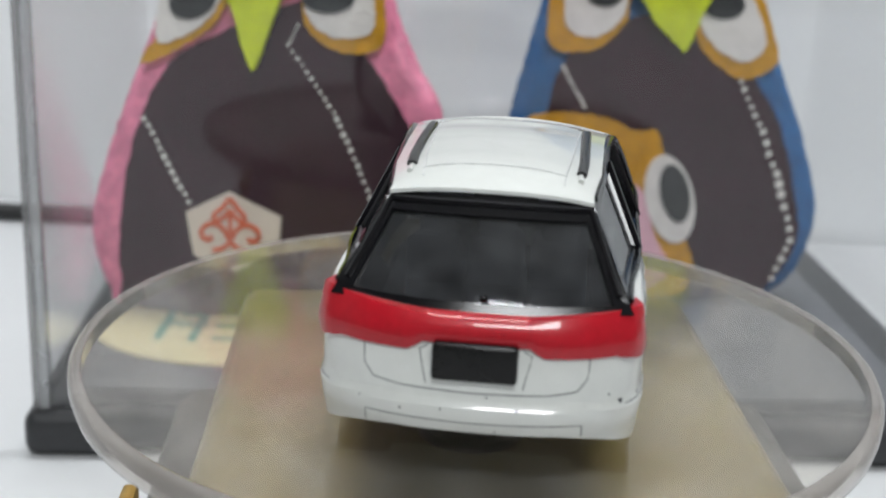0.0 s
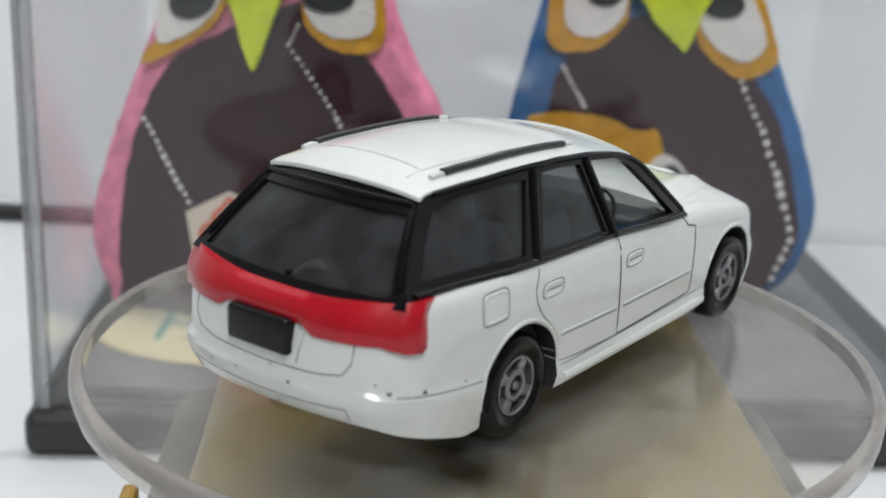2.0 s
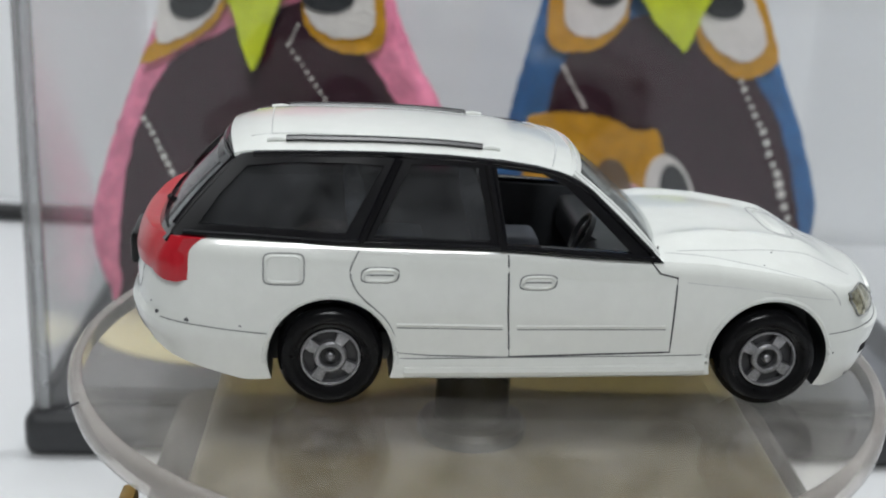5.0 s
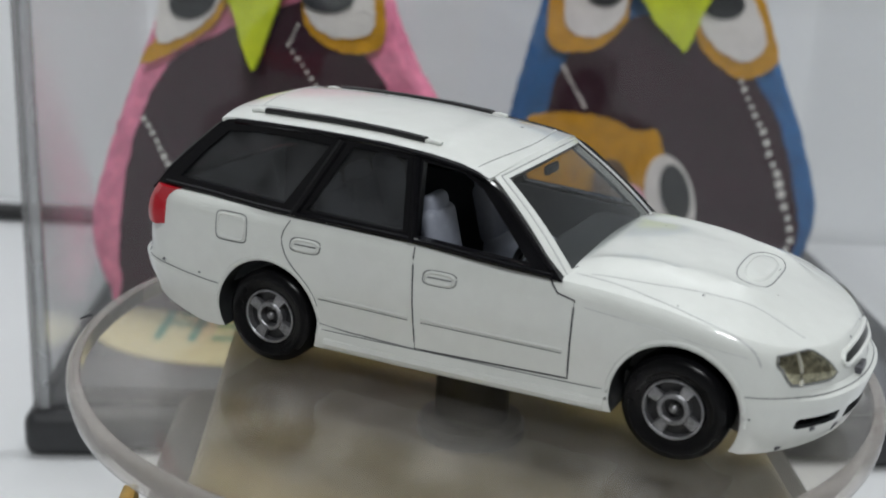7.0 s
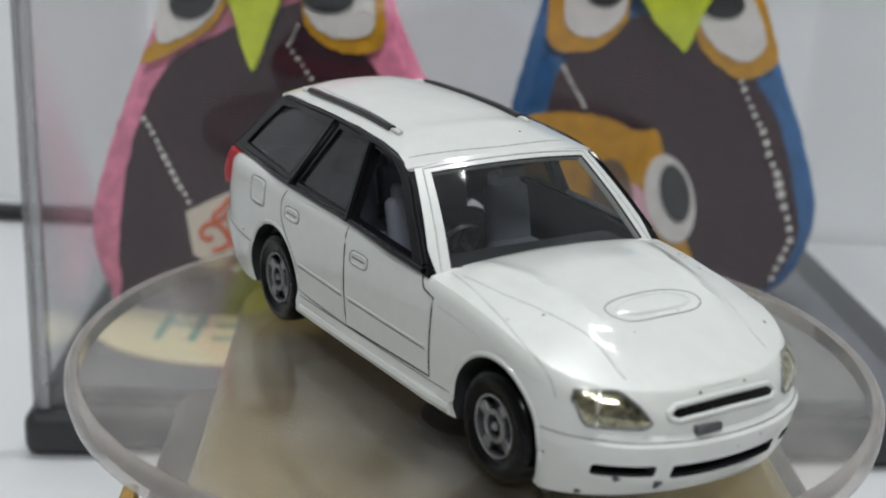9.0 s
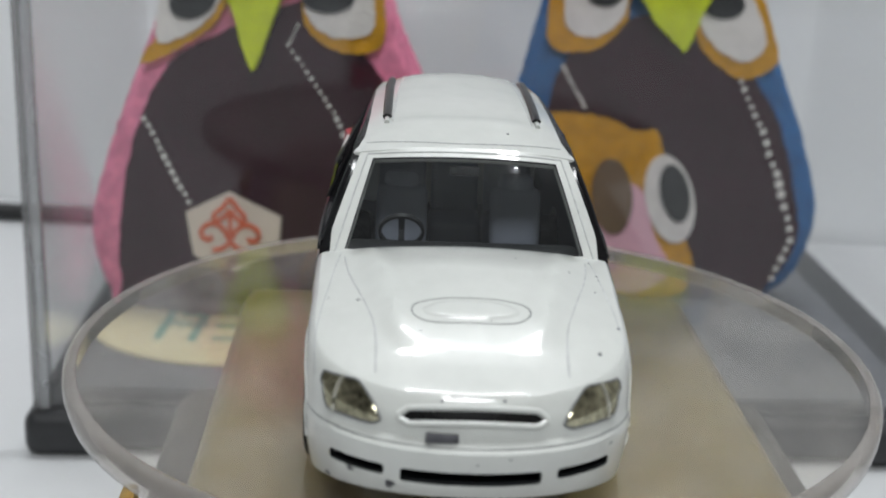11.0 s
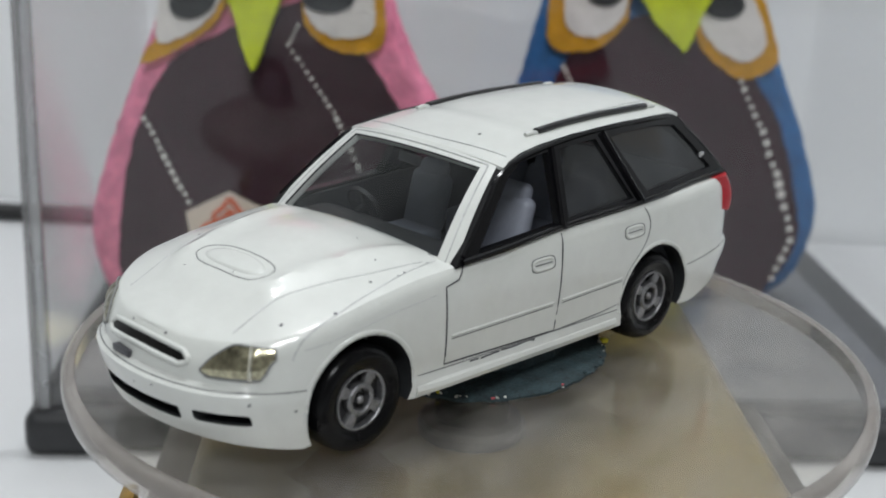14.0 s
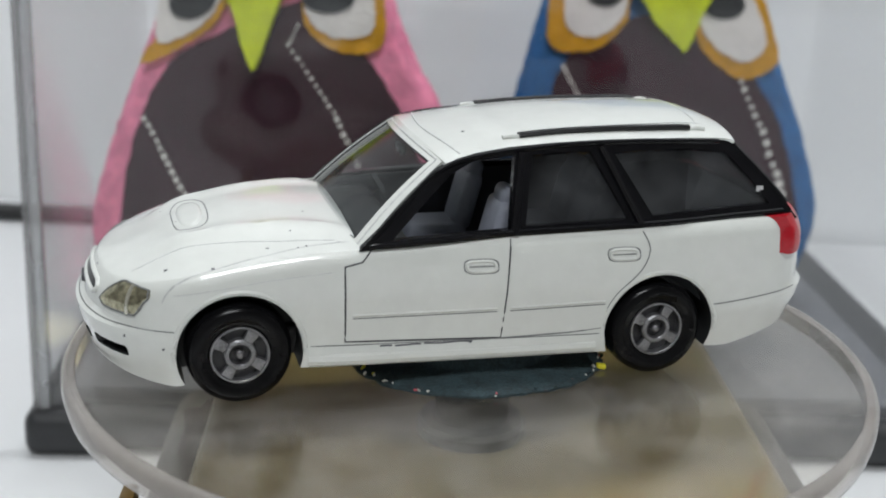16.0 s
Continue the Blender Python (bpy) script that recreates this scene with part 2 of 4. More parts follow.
def display_case():
    c = thing("display_case", "clear acrylic display case on a black plastic base", "display case", m=CASE)
    x0, x1, d = -66.5, 83, 104
    part("base", box(x0 - 2.6, x1 + 1, -3.2, d + 3, TZ, TZ + 7.3, 2.2, 4), BASE, c)
    part("base_floor", box(x0 + 3, x1 - 8, 4, d - 6, TZ + 7.3, TZ + 7.9, 0.2), FLOOR, c, "grey scuffed floor of the case")
    zb, zt = TZ + 7.3, 78
    part("front_pane", box(x0, x1, -0.8, 0.8, zb, zt), PANE, c)
    part("back_pane", box(x0, x1, d - 1.6, d, zb, zt), PANE, c)
    part("side_pane", box(x0 - 1.0, x0 + 0.4, 1.0, d - 1.8, zb, zt), SIDEPANE, c)
    part("side_pane", box(x1 - 0.4, x1 + 1.0, 1.0, d - 1.8, zb, zt), SIDEPANE, c)
    part("top_pane", box(x0, x1, 0, d, zt + 0.2, zt + 1.8), PANE, c)
    part("corner_edge", box(x0 - 0.3, x0 + 1.4, -1.2, 0.9, zb, zt, 0.3), EDGE, c, "pale bonded corner edge of the acrylic")
    # thin dark strip puts the shaded side of the clear corner into colour
    part("corner_seam", box(x0 - 1.2, x0 - 0.35, -1.1, 0.9, zb, zt, 0.2), SEAM, c, "dark strip of painted shade along the corner seam")
    for ob in c.children:
        if ob.name.endswith("pane") or "pane." in ob.name:
            ob.visible_shadow = False
    lab = thing("paper_label", "cream oval paper label with green print, lying in the case", "label")
    z = TZ + 8.3
    bm = bmesh.new()
    ring = [(-44 + 23 * math.cos(a) , 80 + 15.5 * math.sin(a)) for a in (2 * math.pi * k / 48 for k in range(48))]
    lo = [bm.verts.new((x, y, z - 0.3)) for x, y in ring]
    hi = [bm.verts.new((x, y, z)) for x, y in ring]
    bm.faces.new(hi)
    bm.faces.new(lo[::-1])
    for k in range(48):
        bm.faces.new((lo[k], lo[(k + 1) % 48], hi[(k + 1) % 48], hi[k]))
    part("paper", bm, LABEL, lab)
    bm = bmesh.new()
    for a in ((-54, -48.5, 89, 90.5), (-53, -49, 85.5, 86.8), (-55, -47.5, 81, 82.3), (-55.5, -54, 74, 88), (-49.5, -48, 74, 90), (-46, -41, 81, 82.3), (-45.5, -40, 75, 76.4), (-38, -33, 84, 85), (-38.5, -37, 76, 84)):
        box(a[0], a[1], a[2], a[3], z, z + 0.12, bm=bm)
    part("green_marks", bm, GREEN, lab, "green printed strokes")


# ---- felt birds ----
def stitches(bm, pts, y, r, mi):
    rnd = random.Random(len(pts) + int(pts[0][0] * 10))
    size = r
    for q in pts:
        own = bmesh.new()
        q = (q[0] + rnd.uniform(-0.25, 0.25) * size, q[1] + rnd.uniform(-0.25, 0.25) * size)
        r = size * rnd.uniform(0.75, 1.2)
        bmesh.ops.create_icosphere(own, subdivisions=1, radius=r)
        for v in own.verts:
            v.co = Vector((q[0] + v.co.x, y + v.co.y * 0.5, q[1] + v.co.z * 1.15))
        join(bm, own, mi)


def dotted(a, b, n):
    return [(a[0] + (b[0] - a[0]) * k / (n - 1), a[1] + (b[1] - a[1]) * k / (n - 1)) for k in range(n)]


def body_pillow(bm, outline, y, depth, mi):
    """A stuffed felt body: the outline with rounded front and back."""
    cx = sum(q[0] for q in outline) / len(outline)
    cz = sum(q[1] for q in outline) / len(outline)
    own = bmesh.new()
    rings = []
    for k in range(-4, 5):
        a = k / 4 * math.pi / 2 * 0.92
        s = 1 - 0.10 * (1 - math.cos(a)) / (1 - math.cos(math.pi / 2 * 0.92))
        rings.append([own.verts.new((cx + (q[0] - cx) * s, y + depth + depth * math.sin(a) / math.sin(math.pi / 2 * 0.92), cz + (q[1] - cz) * s)) for q in outline])
    n = len(outline)
    for a, b in zip(rings, rings[1:]):
        for k in range(n):
            own.faces.new((a[k], a[(k + 1) % n], b[(k + 1) % n], b[k]))
    own.faces.new(rings[0])
    own.faces.new(rings[-1][::-1])
    join(bm, own, mi)


def felt(pts, n=5, amp=0.17):
    """A hand-cut closed outline."""
    rnd = random.Random(len(pts) * 7 + int(pts[0][0]))
    return [q + np.array((rnd.uniform(-amp, amp), rnd.uniform(-amp, amp))) for q in spline(pts, n * 2 + 1, True)]


def ring_slab(bm, cx, cz, r, hole, y0, y1, mi):
    slab(ellipse(cx, cz, r, r), y0, y1, holes=[ellipse(cx, cz, hole, hole, n=16)], bm=bm, mi=mi)


def pink_bird():
    bm = bmesh.new()
    y = 92.0
    z0 = TZ + 6.4
    out = felt([(-62, z0), (-69, -35.5), (-71.6, -26), (-70.6, -18), (-66.9, -6), (-62, 6.5), (-57.8, 17.7), (-53, 32), (-44, 44), (-32, 46), (-23, 34), (-17.2, 19.6), (-13.2, 9.9), (-8.4, 1.1), (-6, -12), (-6.5, -28), (-12, z0)], 5)
    body_pillow(bm, out, y, 4.4, 0)
    belly = felt([(-61, z0 + 1), (-65.2, -32), (-65.5, -25.7), (-64.1, -13.9), (-60.6, -1.4), (-55.2, 7.8), (-47, 13), (-40, 16), (-31, 19.5), (-26, 14), (-21.9, 10.9), (-17, 3.8), (-12.8, -4), (-10, -16), (-10, -30), (-16, z0 + 1)], 5)
    slab(belly, y - 0.9, y + 1, bm=bm, mi=1)
    slab(felt([(-60.5, 7.6), (-54, 10), (-47, 15.5), (-45.5, 22), (-53, 25), (-56, 15)], 5), y - 1.6, y, bm=bm, mi=4)
    slab(felt([(-57.5, 12.0), (-51, 13.6), (-46.5, 18.5), (-46, 25), (-54, 26)], 5), y - 2.2, y - 0.5, bm=bm, mi=3)
    slab(ellipse(-51, 18.8, 4.2, 3.0, 25), y - 2.8, y - 1, bm=bm, mi=5)
    slab(felt([(-32, 15.5), (-27, 11.3), (-20.5, 11.2), (-18.2, 14.5), (-20, 22), (-31, 22)], 5), y - 1.6, y, bm=bm, mi=4)
    slab(felt([(-31.5, 17.2), (-27, 13.6), (-21, 14.4), (-20, 19), (-23, 26), (-31, 25)], 5), y - 2.2, y - 0.5, bm=bm, mi=3)
    slab(ellipse(-28, 20.4, 4.6, 2.7, 0), y - 2.8, y - 1, bm=bm, mi=5)
    slab(felt([(-41.2, 8.6), (-39.8, 8.8), (-36.5, 18), (-34.5, 27), (-46.5, 27), (-44.2, 18)], 4), y - 4.2, y - 1.5, bm=bm, mi=2)
    hexa = [(-45.3, -15.0), (-53.0, -19.1), (-51.7, -27), (-44, -31), (-36.3, -26), (-35.9, -19.2)]
    slab(hexa, y - 1.8, y - 0.6, bm=bm, mi=6)
    # printed three-leaf ornament
    def print_line(pts, r=0.5):
        own = tube([(-45.0 + x, y - 1.85, -15.0 + z) for x, z in spline(pts, 4)], r, 6)
        join(bm, own, 7)

    print_line([(-0.1, -1.0), (-1.3, -2.8), (-3.0, -4.4), (-2.3, -5.3), (-0.9, -4.4), (0, -3.2)])
    print_line([(0.1, -1.0), (1.3, -2.8), (2.7, -4.4), (2.1, -5.3), (0.9, -4.4), (0, -3.2)])
    print_line([(0, -3.0), (0, -6.0), (0, -9.6)], 0.42)
    for g in (1, -1):
        print_line([(0.3 * g, -8.6), (1.3 * g, -6.7), (3.0 * g, -5.9), (4.7 * g, -6.6), (5.2 * g, -8.2), (4.0 * g, -9.0), (3.3 * g, -8.3)], 0.52)
        print_line([(0.2 * g, -9.4), (1.6 * g, -10.6), (3.2 * g, -10.9)], 0.5)
    stitches(bm, dotted((-60.2, -2.4), (-52.7, -17.3), 12), y - 1.0, 0.5, 3)
    stitches(bm, dotted((-34.8, 11.7), (-26.8, 0.3), 11), y - 1.0, 0.36, 3)
    stitches(bm, dotted((-26.3, -0.8), (-19.8, -14.8), 11), y - 1.0, 0.48, 3)
    stitches(bm, dotted((-34.8, 11.7), (-33.1, 15.2), 5), y - 1.0, 0.3, 3)
    for v in bm.verts:
        v.co = Vector((v.co.x * 0.98, v.co.y - 4.6, 48.35 + (v.co.z - 48.35) * 0.98))
    ob = part("bird_doll", bm, [F_PINK, F_BROWN, F_LIME, F_WHITE, F_OCHRE, F_GREY, F_CREAM, F_CORAL], angle=0.9)
    tagged(ob, "pink felt bird doll with brown belly and lime beak", "doll", "felt birds in the case")


def blue_bird():
    bm = bmesh.new()
    y = 112.0
    z0 = TZ + 8.0
    out = felt([(16, z0), (6, -30), (2.2, -17), (4.1, -4.6), (6.7, 7.6), (9.2, 18.4), (14, 34), (24, 46), (36, 46), (44.5, 34), (49.1, 20.3), (54.7, 8.9), (60.7, -5), (64.8, -18.3), (64.1, -27.6), (59.5, -36), (50, z0)], 5)
    body_pillow(bm, out, y, 5, 0)
    belly = felt([(18, z0 + 0.5), (8, -22), (11.2, -2), (13.9, 7.8), (20, 14), (29, 17), (38, 15), (44, 12), (48.6, 7.4), (54.9, -1.9), (59.6, -15.9), (61.0, -24.9), (57, -33.2), (50, z0 + 1)], 5)
    slab(belly, y - 0.9, y + 1, bm=bm, mi=1)
    slab(felt([(10.5, 11.8), (16, 9.8), (21, 11.5), (25, 17), (23, 24), (12, 24)], 5), y - 1.6, y, bm=bm, mi=4)
    slab(felt([(13.5, 15.5), (17, 12.8), (21.5, 14.0), (24.5, 18.5), (23, 25), (14, 25)], 5), y - 2.2, y - 0.5, bm=bm, mi=3)
    slab(ellipse(20.3, 20.8, 3.2, 2.2, 0), y - 2.8, y - 1, bm=bm, mi=5)
    slab(felt([(38, 13.5), (42, 8.8), (47.5, 6.2), (53.0, 9.5), (51.5, 16), (47, 24), (39, 22)], 5), y - 1.6, y, bm=bm, mi=4)
    slab(felt([(38.3, 16.0), (42.5, 11.2), (47.6, 9.6), (50.5, 13), (48, 20), (43, 26), (38, 24)], 5), y - 2.2, y - 0.5, bm=bm, mi=3)
    slab(ellipse(42, 19.8, 3.8, 2.5, 0), y - 2.8, y - 1, bm=bm, mi=5)
    slab(felt([(34.3, 12.2), (35.8, 11.6), (37.8, 17), (40, 27), (25, 27), (28.5, 18)], 4), y - 4.2, y - 1.5, bm=bm, mi=2)
    # the small ochre figure sewn on its front
    slab(felt([(7.5, -4.2), (10, -2.4), (16, -1.7), (23, -2.5), (28, -4.6), (32, -4.4), (33.2, -7), (34.5, -12), (36, -20), (41, -29), (39, z0 + 1), (24, z0 + 1), (12, -28), (7.5, -14)], 5), y - 2.4, y - 0.5, bm=bm, mi=4)
    slab(felt([(27, -15), (31, -17), (33, -24), (37, -32), (30, z0 + 1), (18, -34), (22, -24)], 5), y - 2.9, y - 2, bm=bm, mi=7)
    slab(ellipse(35.6, -17.2, 4.6, 8.8, 16), y - 3.2, y - 2, bm=bm, mi=3)
    slab(ellipse(36.4, -15.8, 2.7, 5.7, 16), y - 3.8, y - 2.8, bm=bm, mi=5)
    slab(ellipse(24.6, -17.2, 3.9, 7.4, 8), y - 3.6, y - 2, bm=bm, mi=6)
    stitches(bm, dotted((13.8, 6.8), (18.2, -0.5), 10), y - 1.0, 0.36, 3)
    stitches(bm, dotted((46.0, 7.3), (51.2, -2.1), 7), y - 1.0, 0.5, 3)
    stitches(bm, dotted((52.0, -3.8), (55.5, -11.7), 5), y - 1.0, 0.66, 3)
    stitches(bm, dotted((56.1, -13.6), (59.4, -22.4), 5), y - 1.0, 0.75, 3)
    stitches(bm, dotted((59.7, -24.6), (57.0, -32.5), 5), y - 1.0, 0.62, 3)
    ob = part("bird_doll", bm, [F_BLUE, F_BROWN, F_LIME, F_WHITE, F_OCHRE, F_GREY, F_TAUPE, F_ROSE], angle=0.9)
    tagged(ob, "blue felt bird doll with brown belly, ochre figure on its front", "doll", "felt birds in the case")


# ---- turntable ----
DZ = -5.25


def turntable():
    b = thing("turntable", "beige square turntable housing with ochre edge", "turntable", m=pose(0, 0, 0, 0, 0, 4.5))
    part("housing", box(-30, 33.5, -28, 46, TZ, -16.4, 2.6, 5), CARD, b)
    part("plinth", box(-35.4, 38.5, -30, 20, TZ, -20, 3.5, 5), PLINTH, b, "dark brown lower tier")
    part("edge_trim", box(-37.2, -35.5, -30, -7, -23.5, -19.2, 0.5), GOLD, b, "ochre edge strip")
    part("spindle", lathe([(0, -16.5), (4.1, -16.5), (4.1, DZ - 3.0), (0, DZ - 3.0)], 48, False), STEEL, b, "dull steel spindle")
    part("spindle_collar", lathe([(4.15, -16.5), (5.9, -16.5), (6.0, -15.2), (5.6, -14.6), (4.15, -14.4)], 48), COLLAR, b, "dark collar round the spindle")
    d = thing("turntable_disc", "clear round acrylic disc with a frosted rim", "disc")
    part("plate", lathe([(0, DZ - 2.6), (41.6, DZ - 2.6), (41.6, DZ), (0, DZ)], 96, False), ACRYL, d, angle=0.5).visible_shadow = False
    part("rim", lathe([(41.65, DZ - 2.8), (42.1, DZ - 3.2), (42.7, DZ - 2.7), (43.0, DZ - 1.4), (42.95, DZ - 0.3), (42.7, DZ + 0.15), (42.3, DZ + 0.25), (41.65, DZ + 0.05)], 128), FROST, d, "frosted rounded rim", angle=1.2)
    part("rim_scratch", tube([(-39.8, -15.6, DZ + 0.4), (-40.3, -16.0, DZ + 0.35), (-40.6, -16.8, DZ + 0.2)], 0.12), GAP, d, "small dark nick")
    pad = thing("putty_pad", "teal round putty pad with crumbled edge, under the car", "pad")
    bm = bmesh.new()
    rnd = random.Random(5)
    n = 90
    rad = [1 + rnd.uniform(-0.016, 0.016) for _ in range(n)]
    rings = []
    for z, k in ((DZ + 0.02, 1.0), (DZ + 0.3, 1.0), (DZ + 0.5, 0.97), (DZ + 0.75, 0.85), (DZ + 1.1, 0.62), (DZ + 3.0, 0.55)):
        ring = []
        for j in range(n):
            a = 2 * math.pi * j / n
            c, q = math.cos(a), math.sin(a)
            ring.append(bm.verts.new((0.8 + 13.5 * k * rad[j] * math.copysign(abs(c) ** 0.94, c), 3.0 + 11.0 * k * rad[j] * math.copysign(abs(q) ** 0.94, q), z + rnd.uniform(-0.06, 0.06))))
        rings.append(ring)
    for a, c in zip(rings, rings[1:]):
        for k in range(n):
            bm.faces.new((a[k], a[(k + 1) % n], c[(k + 1) % n], c[k]))
    bm.faces.new(rings[-1])
    bm.faces.new(rings[0][::-1])
    part("putty", bm, TEAL, pad)
    flecks = [mat("yellow_fleck", (0.6, 0.55, 0.02), 0.6), mat("pale_fleck", (0.6, 0.6, 0.55), 0.6), mat("red_fleck", (0.5, 0.08, 0.1), 0.6), TEAL, GAP]
    for k in range(90):
        a = rnd.uniform(0, 2 * math.pi)
        c, q = math.cos(a), math.sin(a)
        x, y = 0.8 + 13.5 * rnd.uniform(0.96, 1.03) * math.copysign(abs(c) ** 0.94, c), 3.0 + 11.0 * rnd.uniform(0.96, 1.03) * math.copysign(abs(q) ** 0.94, q)
        h = rnd.uniform(0.1, 0.24) * (2.2 if k % 15 == 0 else 1)
        own = box(-h, h, -h * 0.6, h * 0.6, -h * 0.5, h * 0.5, h * 0.2, 1)
        own.transform(Matrix.Translation((x, y, DZ + rnd.uniform(0.3, 0.7))) @ Matrix.Rotation(rnd.uniform(0, 6), 4, (rnd.random(), rnd.random(), 1)))
        part("crumb", own, flecks[k % 5 if k % 3 == 0 else 1 + (k % 2) * 2], pad)
    return d, pad


def cable():
    bm = tube([(-420, 166, TZ + 2.2), (-200, 166, TZ + 2.2), (-112, 167, TZ + 2.2), (-85, 168, TZ + 2.2)], 2.1, 10)
    tagged(part("cable", bm, CABLE), "black cable lying on the table by the wall", "cable")


# ---- the toy car: x forward, y to its left, hubs at z = 0 ----
def interp(x, table):
    xs, ys = zip(*table)
    return float(np.interp(x, xs, ys))


def smooth(a, b, x):
    t = min(max((x - a) / (b - a), 0), 1)
    return t * t * (3 - 2 * t)


XR, XF = -35.5, 41.6
WT = [(-20, 14.2), (0, 14.35), (17, 14.2), (27, 13.9)]


def half_width(x):
    if x < -20:
        u = (-20 - x) / (-20 - XR)
        return 14.2 * (1 - 0.035 * u) * max(1 - u ** 5.5, 0) ** (1 / 2.6)
    if x > 24:
        u = (x - 24) / (XF - 24)
        return 14.0 * max(1 - u ** 3.6, 0) ** (1 / 2.1)
    return interp(x, WT)


def z_low(x):
    return interp(x, [(-35, 0.9), (-32, -0.3), (-24, -2.3), (-10, -2.0), (21, -1.7), (33, -3.2), (39, -2.5), (42, -2.0)])


def z_top(x):
    return interp(x, [(-36, 10.3), (-33, 10.4), (-31.5, 11.0), (-30, 11.4), (-13, 11.0), (0, 10.75), (14.5, 9.9), (20, 9.6), (26, 8.8), (33, 7.5), (38, 6.6), (42, 6.1)])


def crown(x):
    return interp(x, [(0, 0.0), (14, 0.6), (17, 1.3), (22, 2.0), (27, 2.15), (32, 2.0), (35, 1.6), (38, 1.05), (41, 0.55), (42, 0.4)])


def shell_point(x, v):
    """The side of the body at station x, v from 0 at its lower edge to 1 at the shoulder."""
    zl, zt = z_low(x), z_top(x)
    z = zl + v * (zt - zl)
    w = half_width(x)
    bulge = 1 - 0.035 * (abs(v - 0.55) / 0.5) ** 2.2
    if v > 0.9:
        bulge -= 0.03 * ((v - 0.9) / 0.1) ** 2
    y = w * bulge
    # sill step along the doors
    mid = smooth(-13, -10, x) * (1 - smooth(20, 22, x))
    y += mid * 0.5 * (1 - smooth(-0.1, 0.35, z))
    # bumpers stand proud
    zb = 2.45 + 0.105 * max(-21.5 - x, 0)
    y += (1 - smooth(-22.5, -21, x)) * 0.35 * (1 - smooth(zb - 0.2, zb + 0.3, z)) * (w / 14)
    y += smooth(32, 33.5, x) * 0.3 * (1 - smooth(2.2, 2.7, z)) * (w / 14)
    ef = smooth(30, XF, x)
    er = 1 - smooth(XR, -24, x)
    fx = interp(z, [(-3.2, -1.7), (-1.5, -0.85), (0.0, -0.4), (1.4, 0.0), (2.3, 0.2), (2.6, 0.1), (2.95, -0.7), (4.5, -1.0), (6.0, -1.9), (7.5, -3.2), (9, -4.6)])
    rx = interp(z, [(-2.5, 1.6), (0.5, 1.0), (2.0, 0.1), (3.6, -0.2), (4.05, 0.35), (6.5, 0.4), (9, 0.9), (11.6, 1.8)])
    return Vector((x + ef * fx + er * rx, y, z))


def car_shell():
    n = 74
    xs = []
    for i in range(n):
        u = -math.cos(math.pi * i / (n - 1))
        u = 0.45 * u + 0.55 * (2 * i / (n - 1) - 1)
        xs.append((XR + XF) / 2 + u * (XF - XR) / 2)
    # more stations where the plan turns round the tail and the nose
    ends = (0.6, 1.3, 2.2, 3.2, 4.3, 5.5, 6.8, 8.1, 9.4, 10.6)
    xs += [-20 - (-20 - XR) * (1 - (y / 14.2) ** 2.6) ** (1 / 5.5) for y in ends]
    xs += [24 + (XF - 24) * (1 - (y / 14.0) ** 2.1) ** (1 / 3.6) for y in ends]
    xs.sort()
    xs = [xs[0]] + [b for a, b in zip(xs, xs[1:]) if b - a > 0.002 or b == xs[-1]]
    n = len(xs)
    vs = [0, 0.03, 0.1, 0.17, 0.22, 0.27, 0.32, 0.36, 0.4, 0.44, 0.48, 0.54, 0.62, 0.7, 0.78, 0.85, 0.9, 0.95, 0.98, 1.0]
    fs = [0.985, 0.955, 0.925, 0.9, 0.85, 0.78, 0.71, 0.64, 0.57, 0.5, 0.42, 0.3, 0.15, 0.0]
    bm = bmesh.new()
    grid = []
    for x in xs:
        row = []
        rim = [shell_point(x, v) for v in vs]
        top = rim[-1]
        cabin = smooth(-32.4, -31.9, x) * (1 - smooth(14.6, 15.2, x))
        low = rim[0]
        row.append((Vector((low.x, 0, low.z)), 0))
        row.append((Vector((low.x, low.y * 0.6, low.z)), 0))
        for q in rim:
            row.append((q, 0))
        for f in fs:
            z = top.z + crown(x) * (half_width(x) / 14) ** 0.5 * (1 - f ** 2.2) * (1 - cabin) + 0.12 * (1 - f) * (1 - cabin) * half_width(x) / 14
            q = Vector((top.x, top.y * f, z))
            # long swage lines on the bonnet
            q.z += 0.55 * (1 - cabin) * smooth(15, 18, x) * (1 - smooth(31, 37, x)) * math.exp(-((f - 0.62 + 0.012 * (x - 20)) / 0.085) ** 2)
            if f <= 0.9 and cabin > 0:
                q.z = top.z + (2.2 - top.z) * cabin
            row.append((q, 1 if (cabin > 0.5 and f <= 0.925) else 0))
        grid.append(row)
    m = len(grid[0])
    L = [[bm.verts.new(q) for q, _ in row] for row in grid]
    R = [[L[i][j] if abs(grid[i][j][0].y) < 1e-6 else bm.verts.new((q.x, -q.y, q.z)) for j, (q, _) in enumerate(row)] for i, row in enumerate(grid)]
    for i in range(n - 1):
        for j in range(m - 1):
            mi = 1 if grid[i][j + 1][1] and grid[i + 1][j + 1][1] else 0
            for G in (L, R):
                q = []
                for v in (G[i][j], G[i + 1][j], G[i + 1][j + 1], G[i][j + 1]):
                    if v not in q:
                        q.append(v)
                if len(q) > 2:
                    try:
                        bm.faces.new(q).material_index = mi
                    except ValueError:
                        pass
    bmesh.ops.remove_doubles(bm, verts=bm.verts, dist=0.0002)
    bmesh.ops.recalc_face_normals(bm, faces=bm.faces)
    return bm


HUBS = [(26.9, 1), (26.9, -1), (-16.0, 1), (-16.0, -1)]


